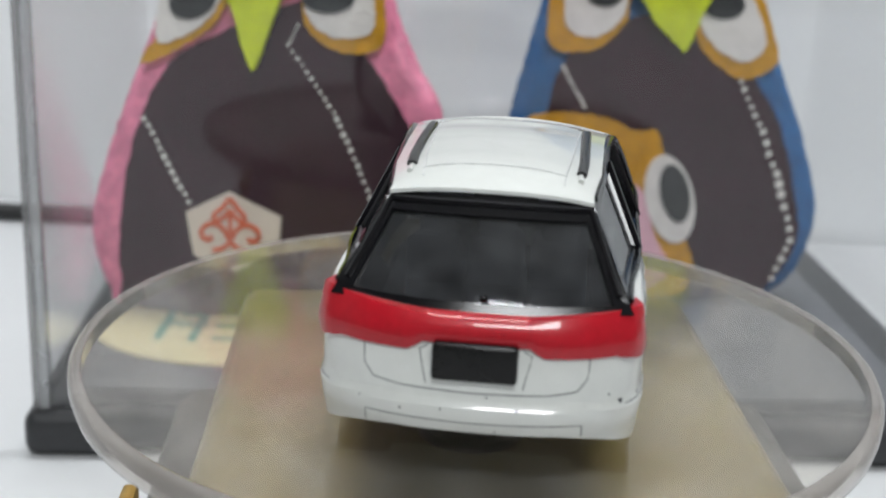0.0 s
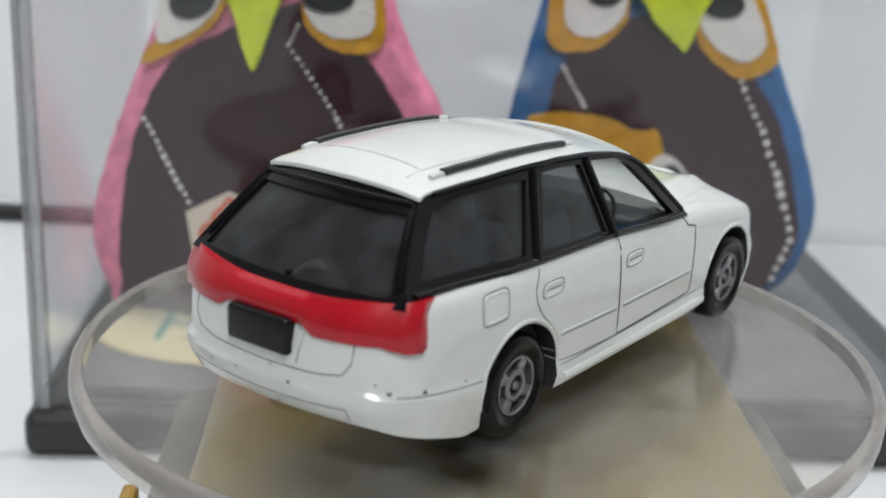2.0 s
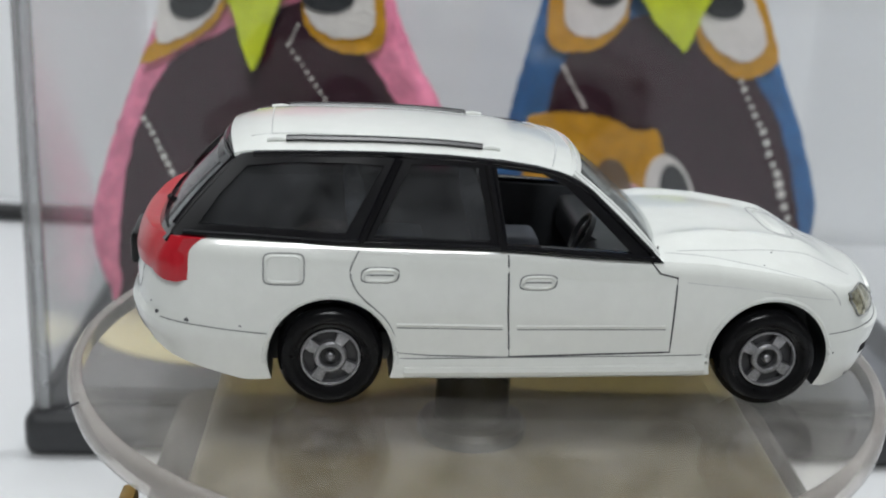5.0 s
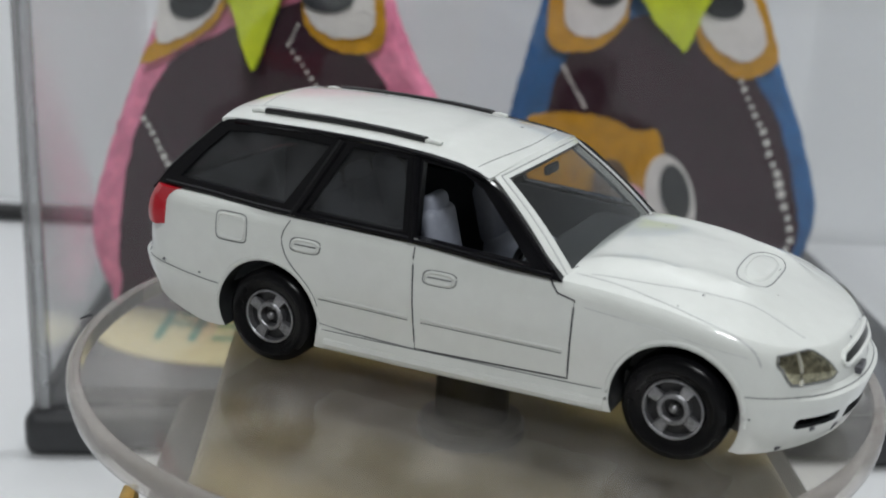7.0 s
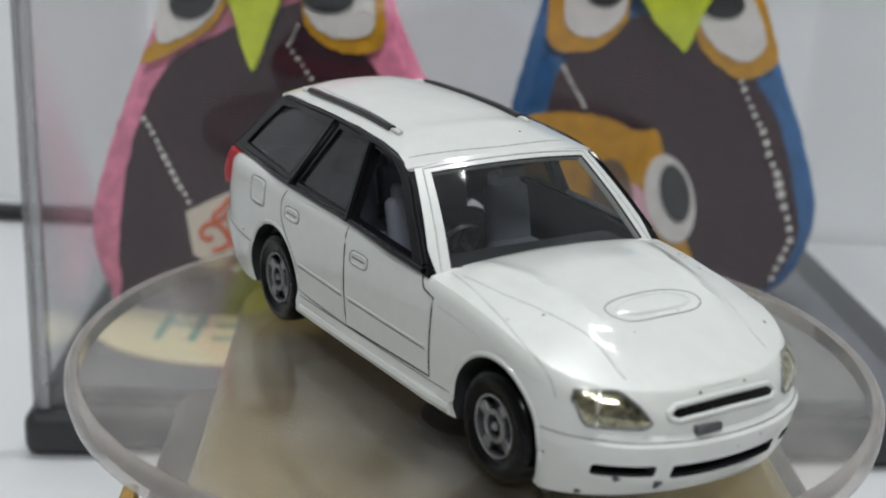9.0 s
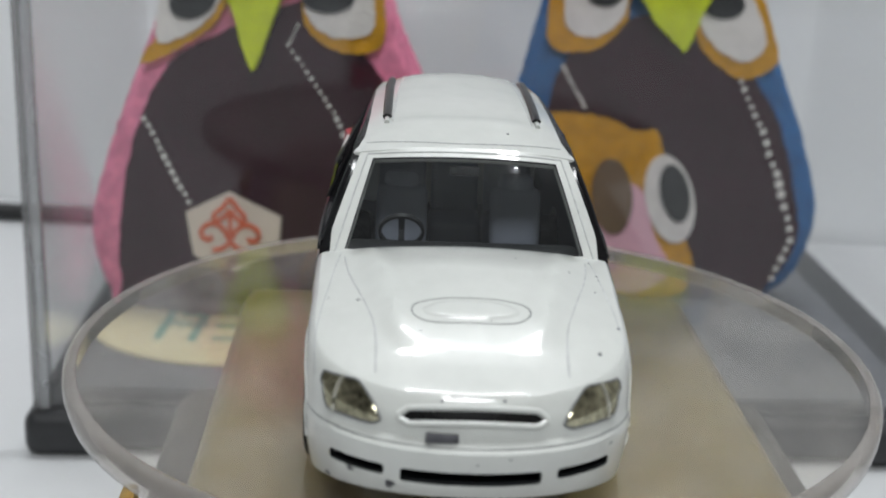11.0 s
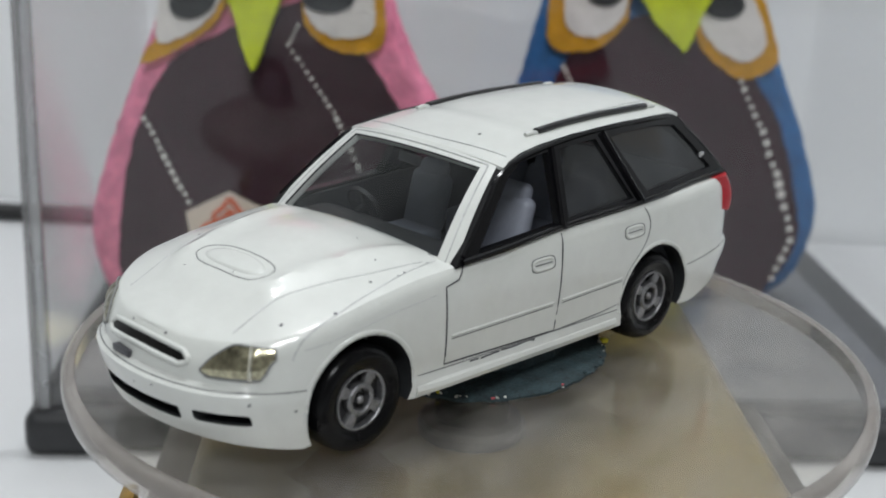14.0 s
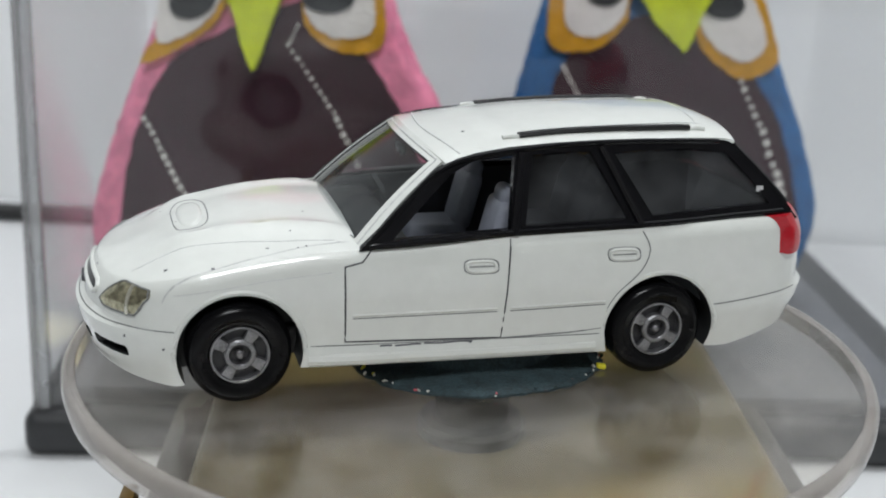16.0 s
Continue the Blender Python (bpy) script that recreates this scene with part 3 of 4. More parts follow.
def carve(bm, cutters):
    """Cuts the closed meshes out of bm; their walls take the second material of the result."""
    me = bpy.data.meshes.new("blank")
    bm.to_mesh(me)
    bm.free()
    for m in (WHITE, INTERIOR):
        me.materials.append(m)
    ob = new("blank", me)
    made = [ob]
    for cb in cutters:
        for f in cb.faces:
            f.material_index = 0
        cm = bpy.data.meshes.new("cutter")
        cb.to_mesh(cm)
        cb.free()
        cm.materials.append(CABIN)
        co = new("cutter", cm)
        made.append(co)
        md = ob.modifiers.new("cut", "BOOLEAN")
        md.object, md.operation, md.solver, md.material_mode = co, "DIFFERENCE", "EXACT", "TRANSFER"
    bpy.context.view_layer.update()
    ev = ob.evaluated_get(bpy.context.evaluated_depsgraph_get())
    out = bmesh.new()
    out.from_mesh(ev.to_mesh())
    ev.to_mesh_clear()
    for o in made:
        data = o.data
        bpy.data.objects.remove(o)
        bpy.data.meshes.remove(data)
    return out


def cyl_y(x, z, r, y0, y1, n=48):
    bm = lathe([(0, y0), (r, y0), (r, y1), (0, y1)], n, False)
    for v in bm.verts:
        v.co = Vector((x + v.co.x, v.co.z, z + v.co.y))
    bmesh.ops.recalc_face_normals(bm, faces=bm.faces)
    return bm


def side_y(x, z):
    g = interp(x, [(-31, 0.94), (-24, 0.945), (-17, 1.0), (10, 1.0), (15, 0.975)])
    k = interp(x, [(-31, 0.6), (-22, 0.55), (-8, 0.47), (4, 0.42)])
    return (13.75 - (z - 10.5) * k) * g


def patch(fn, s0, s1, t0, t1, ns, nt, thick, hole=None):
    """A curved panel fn(s, t), given thickness inwards, with a rectangular opening in s and t."""
    ss = sorted({*np.linspace(s0, s1, ns).round(5), *((hole[0], hole[1]) if hole else ())})
    ts = sorted({*np.linspace(t0, t1, nt).round(5), *((hole[2], hole[3]) if hole else ())})
    bm = bmesh.new()
    V = {}
    for s in ss:
        for t in ts:
            V[s, t] = bm.verts.new(fn(s, t))
    for a, b in zip(ss, ss[1:]):
        for c, d in zip(ts, ts[1:]):
            if hole and hole[0] <= (a + b) / 2 <= hole[1] and hole[2] <= (c + d) / 2 <= hole[3]:
                continue
            bm.faces.new((V[a, c], V[b, c], V[b, d], V[a, d]))
    bmesh.ops.delete(bm, geom=[v for v in bm.verts if not v.link_faces], context="VERTS")
    bmesh.ops.recalc_face_normals(bm, faces=bm.faces)
    cen = Vector((-8, 0, 12))
    if sum((f.calc_center_median() - cen).dot(f.normal) for f in bm.faces) < 0:
        bmesh.ops.reverse_faces(bm, faces=bm.faces)
    bm.normal_update()
    shift = {v: v.normal.copy() for v in bm.verts}
    ret = bmesh.ops.extrude_face_region(bm, geom=bm.faces[:])
    outer = [g for g in ret["geom"] if isinstance(g, bmesh.types.BMVert)]
    for v in bm.verts:
        if v in shift and v not in outer:
            v.co -= shift[v] * thick
    return bm


def windscreen(s, t, out=0.0):
    y = s * (13.3 + (10.2 - 13.3) * t)
    x = 17.8 + (7.9 - 17.8) * t - (2.5 - 1.2 * t) * s * s + 0.3 * math.sin(math.pi * t)
    z = 10.15 + (18.6 - 10.15) * t - (0.35 + 0.55 * t) * s * s + 0.18 * math.sin(math.pi * t)
    return Vector((x + out * 0.66, y, z + out * 0.75))


def tailgate(s, t, out=0.0):
    y = s * (12.6 + (8.75 - 12.6) * t)
    x = -32.9 + (-25.9 + 32.9) * t + (1.5 - 0.2 * t) * abs(s) ** 2.4 - 0.35 * math.sin(math.pi * t)
    z = 10.7 + (18.75 - 10.7) * t - 0.35 * t * s * s + 0.4 * (1 - t) * s * s
    return Vector((x - out * 0.75, y, z + out * 0.6))


def roof_edge(x):
    return interp(x, [(-26.0, 18.4), (-24.0, 18.85), (-19, 19.08), (-12, 19.05), (-5.4, 18.85), (0, 18.5), (3.4, 18.05), (6.6, 17.5), (8, 17.1)])


def roof_point(x, f):
    """f from -1 to 1 across the roof."""
    e = roof_edge(x)
    a = abs(f)
    w = side_y(x, e) + 0.12
    rise = interp(x, [(-20, 1.6), (-8, 1.5), (2, 1.0)]) * (1 - a ** 2.6)
    rise += 0.3 * math.exp(-((x - 1.0) / 1.8) ** 2) * (1 - smooth(0.55, 0.72, a))
    end = smooth(-25.8, -21.5, x) * 0.55 + 0.45
    front = 1.35 * smooth(2, 7, x) * (1 - f * f)
    back = -0.75 * (1 - smooth(-25.6, -21, x)) * (1 - f * f)
    return Vector((x + front + back, f * w, e + rise * end - 0.25 * smooth(4, 8, x) * (1 - a)))


def toy_car():
    car = thing("toy_car", "white die-cast toy estate car, chipped paint, black window frames", "toy car")
    root = Matrix.Translation((0, -0.0025, 0))

    def add(name, bm, material, parent=None, label="", angle=0.6):
        ob = part(name, bm, material, parent or car, label, angle)
        if parent is None:
            ob.matrix_local = root
        return ob

    bm0 = car_shell()
    cuts = [cyl_y(x, 0.0, 6.0, 8.6 * s, 22 * s) for x, s in HUBS]
    for y0, y1, z0, z1 in ((-5.6, 5.6, -0.75, 0.55), (6.9, 11.3, -0.45, 0.6), (-11.3, -6.9, -0.45, 0.6)):
        cuts.append(box(36.0 if abs(y0 + y1) < 1 else 34.5, 46, y0, y1, z0, z1, 0.25, 2))
    shell = carve(bm0, cuts)
    body = add("body", shell, [WHITE, INTERIOR, CABIN], angle=0.5)
    from mathutils.bvhtree import BVHTree
    bb = bmesh.new()
    bb.from_mesh(body.data)
    tree = BVHTree.FromBMesh(bb)
    bb.free()

    def on_body(q, axis):
        """The point of the paint seen from outside along an axis."""
        d = Vector(axis)
        o = Vector(q) * MM - d * 0.06
        hit, nor, _, _ = tree.ray_cast(o, d)
        if hit is None:
            hit, nor, _, _ = tree.find_nearest(Vector(q) * MM)
        return hit / MM, nor

    def line(name, pts, axis, r=0.09, material=GROOVE, closed=False, steps=8, sink=0.3):
        P = [Vector(q) for q in pts]
        if closed:
            P.append(P[0])
        path = []
        for a, b in zip(P, P[1:]):
            k = max(2, int((b - a).length / 0.8))
            path += [a.lerp(b, j / k) for j in range(k)]
        path.append(P[-1])
        hits = []
        for q in path:
            h, nn = on_body(q, axis)
            hits.append(h - nn * r * sink)
        return add(name, tube(hits, r, 6), material)

    # greenhouse
    for s in (1, -1):
        front_edge = [(15.6, 9.75), (13.0, 12.2), (10.2, 14.7), (7.6, 16.85), (5.6, 17.75)]
        outline = front_edge + [(3.4, 18.2), (0, 18.65), (-5.4, 19.0), (-12, 19.1), (-19, 19.0), (-24.2, 18.8), (-26.1, 17.4), (-28.9, 14.5), (-30.9, 11.9), (-30.4, 11.35), (-24, 11.15), (-13, 10.9), (0, 10.65), (8, 10.2)]
        holes = [
            [(12.4, 10.6), (9.2, 13.7), (6.2, 16.4), (3.8, 17.55), (-0.55, 17.95), (0.5, 11.2), (6, 10.95)],
            [(-1.1, 11.45), (-2.3, 17.9), (-5.2, 18.1), (-8.6, 18.1), (-12.1, 11.75)],
            [(-14.8, 11.95), (-11.2, 17.9), (-14, 18.05), (-20, 17.95), (-24.0, 17.5), (-26.5, 15.0), (-28.4, 12.5)],
        ]
        fr = add("window_frame", slab(outline, 0.0, -0.9, holes=holes, ysurf=lambda x, z: side_y(x, z)), BLACK, label="glossy black window surround")
        if s < 0:
            fr.data.transform(Matrix.Diagonal((1, -1, 1, 1)))
            fr.data.flip_normals()
        for k, hole in enumerate(holes):
            if k == 0:
                continue
            gp = add("side_window", slab(hole, -0.35, -0.55, ysurf=lambda x, z: side_y(x, z)), SIDEWIN, label="dark tinted side window")
            if s < 0:
                gp.data.transform(Matrix.Diagonal((1, -1, 1, 1)))
                gp.data.flip_normals()
        # raised pillars
        for a, b in (((0.1, 10.7), (-1.3, 18.2)), ((-13.4, 11.2), (-9.8, 18.5))):
            pts = [(a[0] + (b[0] - a[0]) * t, s * (side_y(a[0] + (b[0] - a[0]) * t, a[1] + (b[1] - a[1]) * t) + 0.05), a[1] + (b[1] - a[1]) * t) for t in np.linspace(0, 1, 8)]
            add("pillar_bead", tube(pts, 0.42, 8), BLACK)
        pts = [(x, s * (side_y(x, z) + 0.02), z) for x, z in spline([(14.6, 10.1), (8, 10.5), (0, 10.95), (-13, 11.2), (-24, 11.5), (-29.8, 11.75)], 5)]
        add("belt_bead", tube(pts, 0.33, 8), BLACK)
        pts = [(x, s * (side_y(x, z) - 0.02), z) for x, z in spline([(14.4, 10.6), (10.2, 14.45), (7.4, 16.7), (3.4, 17.95), (-5.4, 18.75), (-15, 18.85), (-23.4, 18.5)], 5)]
        add("drip_bead", tube(pts, 0.3, 8), BLACK)
    add("windscreen_frame", patch(windscreen, -1, 1, 0, 1, 23, 13, 0.8, (-0.86, 0.86, 0.05, 0.91)), WHITE, label="white windscreen surround", angle=0.7)
    add("windscreen", patch(lambda s, t: windscreen(s, t, -0.3), -0.87, 0.87, 0.04, 0.92, 15, 9, 0.3), WINDOW, label="smoky clear windscreen")
    add("tailgate_frame", patch(tailgate, -1, 1, 0, 1, 23, 13, 0.8, (-0.89, 0.89, 0.09, 0.83)), BLACK, label="glossy black rear window surround", angle=0.7)
    add("rear_window", patch(lambda s, t: tailgate(s, t, -0.3), -0.9, 0.9, 0.08, 0.84, 15, 9, 0.3), SIDEWIN, label="dark rear window with a worn patch")
    add("window_bead", tube([tailgate(s, 0.93, 0.05) for s in np.linspace(-0.93, 0.93, 16)], 0.3, 8), BLACK)
    for sg in (1, -1):
        add("window_bead", tube([tailgate(sg * 0.95, t, 0.05) for t in np.linspace(0.17, 0.93, 10)], 0.3, 8), BLACK)
    for sg in (1, -1):
        add("windscreen_groove", tube([windscreen(sg * 0.925, t, 0.0) for t in np.linspace(0.02, 0.95, 12)], 0.09, 6), SOFTLINE)
    add("windscreen_groove", tube([windscreen(s_, 0.955, 0.0) for s_ in np.linspace(-0.92, 0.92, 16)], 0.09, 6), SOFTLINE)
    seal = [windscreen(s_, 0.05, -0.12) for s_ in np.linspace(-0.86, 0.86, 16)] + [windscreen(0.86, t, -0.12) for t in np.linspace(0.05, 0.91, 10)] + [windscreen(s_, 0.91, -0.12) for s_ in np.linspace(0.86, -0.86, 16)] + [windscreen(-0.86, t, -0.12) for t in np.linspace(0.91, 0.05, 10)]
    add("windscreen_seal", tube(seal, 0.12, 6), GAP, label="dark grimy seal round the windscreen")
    # roof
    xs = np.linspace(-25.2, 6.7, 30)
    bm = bmesh.new()
    fs = [-1, -0.985, -0.95, -0.9, -0.84, -0.78, -0.7, -0.55, -0.35, -0.15, 0, 0.15, 0.35, 0.55, 0.7, 0.78, 0.84, 0.9, 0.95, 0.985, 1]
    top = [[bm.verts.new(roof_point(x, f)) for f in fs] for x in xs]
    bot = [[bm.verts.new(roof_point(x, f) - Vector((0, 0, 0.35))) for f in fs] for x in xs]
    for G in (top, bot):
        for a, b in zip(G, G[1:]):
            for k in range(len(fs) - 1):
                bm.faces.new((a[k], a[k + 1], b[k + 1], b[k]))
    for k in range(len(fs) - 1):
        for r in (0, -1):
            bm.faces.new((top[r][k], top[r][k + 1], bot[r][k + 1], bot[r][k]))
    for i in range(len(xs) - 1):
        for k in (0, -1):
            bm.faces.new((top[i][k], top[i + 1][k], bot[i + 1][k], bot[i][k]))
    add("roof", bm, WHITE, label="white chipped roof", angle=0.8)
    for s in (1, -1):
        pts = []
        for x in np.linspace(-20.4, -1.7, 14):
            f = s * interp(x, [(-21, 0.84), (-1, 0.76)])
            q = roof_point(x, f)
            pts.append(q + Vector((0, 0, 0.18)))
        add("roof_rail", tube(pts, 0.48, 8, flat=0.7), RAIL, label="black worn roof rail")
        for x in (-21.3, -0.9):
            q = roof_point(x, s * interp(x, [(-21, 0.84), (-1, 0.76)]))
            b = tube([q + Vector((-0.9, 0, 0.02)), q + Vector((0, 0, 0.15)), q + Vector((0.9, 0, 0.02))], 0.28, 8)
            add("rail_foot", b, WHITE)
        q1 = [roof_point(x, s * 0.70) + Vector((0, 0, 0.0)) for x in np.linspace(-23.5, -0.5, 12)]
        add("roof_groove", tube(q1, 0.07, 5), SOFTLINE)
    add("roof_groove", tube([roof_point(-21.8, f) for f in np.linspace(-0.72, 0.72, 14)], 0.06, 5), SOFTLINE)
    add("roof_groove", tube([roof_point(5.4 - 0.8 * f * f, f) for f in np.linspace(-0.9, 0.9, 18)], 0.09, 6), SOFTLINE)
    # rear lamps and plate
    bm = bmesh.new()
    prof = []
    for k in range(49):
        u = -1 + 2 * k / 48
        prof.append(u)
    rows = []
    for u in prof:
        a = abs(u)
        sgn = 1 if u >= 0 else -1
        # runs across the tail, then round the corner to the side
        zt_ = 10.85 + 0.55 * smooth(0.2, 0.85, a) + 0.1 * smooth(0.75, 0.85, a) - 0.7 * smooth(0.955, 1.0, a)
        zb_ = 8.68 - 0.75 * smooth(0.30, 0.36, a) - 0.25 * smooth(0.74, 0.8, a) - 0.3 * smooth(0.8, 0.9, a) + 0.7 * smooth(0.955, 1.0, a)
        ring = []
        for j in range(7):
            tv = j / 6
            ztrue = zb_ + (zt_ - zb_) * tv
            z = min(ztrue, 10.0)
            if a < 0.8:
                q = Vector((-40, sgn * a / 0.8 * 11.9, z))
                h, nn = on_body(q, (1, 0, 0))
            else:
                ang = (a - 0.8) / 0.2
                q = Vector((-33.0 + 3.6 * ang, sgn * (12.1 + 1.8 * ang), z))
                d = Vector((1 - ang, -sgn * ang, 0)).normalized()
                h, nn = on_body(q, d)
            h = h + Vector((0.45 * (ztrue - z), 0, ztrue - z))
            lift = 0.55 * math.sin(math.pi * (0.08 + 0.84 * tv)) ** 0.5 * (1 - 0.8 * smooth(0.96, 1.0, a)) + 0.3 * smooth(0.76, 0.82, a) * (1 - smooth(0.95, 1.0, a))
            n2 = Vector((nn.x, nn.y, nn.z * 0.4)).normalized()
            ring.append(bm.verts.new(h + n2 * lift))
        ring.append(bm.verts.new(ring[-1].co + Vector((2.2, -sgn * 0.6 * smooth(0.6, 1, a), -0.2))))
        ring.insert(0, bm.verts.new(ring[0].co + Vector((2.0, -sgn * 0.6 * smooth(0.6, 1, a), 0.3))))
        rows.append(ring)
    for a, b in zip(rows, rows[1:]):
        for k in range(len(a) - 1):
            bm.faces.new((a[k], a[k + 1], b[k + 1], b[k]))
    bm.faces.new(rows[0])
    bm.faces.new(rows[-1][::-1])
    add("tail_lamp", bm, RED, label="red full-width rear lamp band", angle=0.9)
    add("number_plate", box(-35.8, -33.6, -3.5, 3.5, 5.75, 8.95, 0.35, 3), PLATE, label="blank black plate")
    for k, (y, z) in enumerate(((3.9, 5.6), (-3.9, 5.6))):
        line("plate_recess_line", [(-40, y, 8.4), (-40, y * 1.18, 8.0), (-40, y * 1.02, 5.2)], (1, 0, 0), 0.07)
    line("tailgate_line", [(-40, 9.3, 8.2), (-40, 9.2, 6.2), (-40, 8.4, 5.1), (-40, 6, 4.75), (-40, 0, 4.6), (-40, -6, 4.75), (-40, -8.4, 5.1), (-40, -9.2, 6.2), (-40, -9.3, 8.2)], (1, 0, 0), 0.08)
    line("bumper_groove", [(-40, 9.0, 1.0), (-40, 9.0, 2.2), (-40, 0, 2.0), (-40, -9.0, 2.2), (-40, -9.0, 1.0)], (1, 0, 0), 0.08)
    # sides
    for s in (1, -1):
        ax = (0, -s, 0)

        def sd(pts):
            return [(x, s * 30, z) for x, z in pts]

        line("door_gap", sd([(14.3, 9.9), (15.3, 8.75), (17.0, 8.35), (16.85, 0.75), (1.1, 0.25), (0.75, 5), (0.55, 10.4)]), ax, 0.11, GAP)
        line("door_line", sd(spline([(-13.5, 10.6), (-14.3, 8.8), (-13.5, 6.6), (-11.0, 4.2), (-10.0, 2.4), (-9.6, 0.6), (1.0, 0.2)], 3)), ax, 0.09)
        for a, b in (((16.2, 3.45), (1.7, 3.4)), ((0.3, 3.4), (-9.8, 3.5))):
            line("door_moulding", sd([a, b]), ax, 0.3, WHITE, sink=0.62)
            # grey bead paints in the shade under the moulding
            line("moulding_shade", sd([(a[0], a[1] - 0.3), (b[0], b[1] - 0.3)]), ax, 0.08)
        # doors, skirts and arch lips
        cols = []
        for k in range(15):
            x = 0.75 + 16.05 * k / 14
            top_ = interp(x, [(0.7, 10.3), (14.2, 9.75), (15.3, 8.75), (16.9, 8.35)])
            low_ = interp(x, [(0.7, 0.3), (16.9, 0.75)])
            cols.append([on_body((x, s * 30, low_ + (top_ - low_) * j / 9), ax)[0] + Vector((0, s * 0.02, 0)) for j in range(10)])
        rear_x = [(0.6, -9.5), (2.4, -9.9), (4.2, -10.9), (6.6, -13.4), (8.8, -14.2), (10.5, -13.5)]
        cols2 = []
        for k in range(13):
            col = []
            for j in range(10):
                z = 0.4 + 10.0 * j / 9
                x0 = interp(z, rear_x)
                col.append(on_body((x0 + (0.45 - x0) * k / 12, s * 30, z), ax)[0] + Vector((0, s * 0.02, 0)))
            cols2.append(col)
        for nm, cc in (("front_door", cols), ("rear_door", cols2)):
            dr = bmesh.new()
            V = [[dr.verts.new(q) for q in c] for c in cc]
            W = [[dr.verts.new(q - Vector((0, s * 0.15, 0))) for q in c] for c in cc]
            for G in (V, W):
                for a, b in zip(G, G[1:]):
                    for k in range(9):
                        dr.faces.new((a[k], a[k + 1], b[k + 1], b[k]))
            add(nm, dr, WHITE, label="white door panel")
        add("side_skirt", tube([(x, s * (13.95 - 0.35 * smooth(17, 21, x)), z_low(x) + 0.72) for x in np.linspace(-9.0, 20.4, 22)], 0.72, 10), WHITE, label="white side skirt")
        for hx, _ in HUBS[::2]:
            arc = []
            for k in range(27):
                a = radians(-4 + 188 * k / 26)
                h, nn = on_body((hx + 6.28 * math.cos(a), s * 30, 6.28 * math.sin(a)), ax)
                arc.append(h - nn * 0.12)
            add("arch_lip", tube(arc, 0.26, 8), WHITE)
        line("sill_line", sd([(21.0, 0.45), (-10.2, 0.0)]), ax, 0.07)
        line("bumper_line", sd([(-22.0, 2.5), (-26, 2.92), (-32, 3.55)]), ax, 0.08)
        line("bumper_line", sd([(33.0, 2.5), (38, 2.7)]), ax, 0.08)
        line("crease_line", sd([(33, 6.0), (24, 7.3), (18, 7.9)]), ax, 0.12, SOFTLINE, sink=0.8)
        if s < 0:
            def flap(w, h):
                return [(-20.45 + w * math.copysign(abs(math.cos(a)) ** 0.35, math.cos(a)), 8.85 + h * math.copysign(abs(math.sin(a)) ** 0.35, math.sin(a))) for a in (2 * math.pi * (k + 0.5) / 32 for k in range(32))]

            line("fuel_flap", sd(flap(1.6, 1.25)), ax, 0.2, WHITE, closed=True, sink=0.45)
            line("fuel_flap_line", sd(flap(1.9, 1.5)), ax, 0.08, closed=True)
        for hx, hz in ((3.5, 7.85), (-11.5, 8.4)):
            o = [(hx + 1.75 * math.copysign(abs(math.cos(a)) ** 0.5, math.cos(a)) + 0.18 * math.sin(a), hz + 0.72 * math.copysign(abs(math.sin(a)) ** 0.6, math.sin(a))) for a in (2 * math.pi * k / 20 for k in range(20))]
            hd = line("door_handle", sd(o), ax, 0.1, GROOVE, closed=True)
            tagged(hd, "white moulded door handle")
            o2 = [(hx + (x - hx) * 0.82, hz + (z - hz) * 0.75) for x, z in o]
            line("handle_bead", sd(o2), ax, 0.2, WHITE, closed=True, sink=0.2)
            line("handle_slot", sd([(hx + 1.5, hz), (hx - 1.5, hz)]), ax, 0.1)
        # bonnet edge and headlamps
        for pl in (spline([(15.2, s * 11.5, 30), (22, s * 12.1, 30), (30, s * 12.9, 30), (34, s * 12.8, 30)], 4), spline([(17.5, s * 11.2, 30), (22, s * 10.6, 30), (27, s * 9.3, 30), (32, s * 8.0, 30), (36.5, s * 7.8, 30)], 4)):
            line("bonnet_line", pl, (0, 0, -1), 0.16, SOFTLINE, sink=0.75)
        hl = bmesh.new()
        rows = []
        for i in range(17):
            u = i / 16
            yy = 7.2 + 5.9 * u
            zb_ = 3.65 + 0.1 * u + 1.7 * smooth(0.8, 1.0, u)
            zt_ = 4.6 + 1.75 * math.sin(min(u * 2.1, 1) * math.pi / 2) - 0.15 * u * u
            round_end = math.sqrt(max(1 - (1 - min(u / 0.16, 1)) ** 2, 0.02))
            zm = (zb_ + zt_) / 2
            zb_, zt_ = zm + (zb_ - zm) * round_end, zm + (zt_ - zm) * round_end
            ring = []
            for j in range(6):
                z = zb_ + (zt_ - zb_) * j / 5
                d = Vector((-1 + 0.55 * u, -s * 0.75 * u, 0)).normalized()
                q = Vector((39.0 - 3.2 * u * u, s * yy, z))
                h, nn = on_body(q, d)
                ring.append(hl.verts.new(h + nn * (0.16 + 0.22 * math.sin(math.pi * j / 5) * math.sin(math.pi * (0.1 + 0.8 * u)))))
            ring = [hl.verts.new(ring[0].co + Vector((-1.0, -s * 0.5 * u, 0.1)))] + ring + [hl.verts.new(ring[-1].co + Vector((-1.0, -s * 0.5 * u, -0.4)))]
            rows.append(ring)
        for a, b in zip(rows, rows[1:]):
            for k in range(len(a) - 1):
                hl.faces.new((a[k], a[k + 1], b[k + 1], b[k]))
        hl.faces.new(rows[0])
        hl.faces.new(rows[-1][::-1])
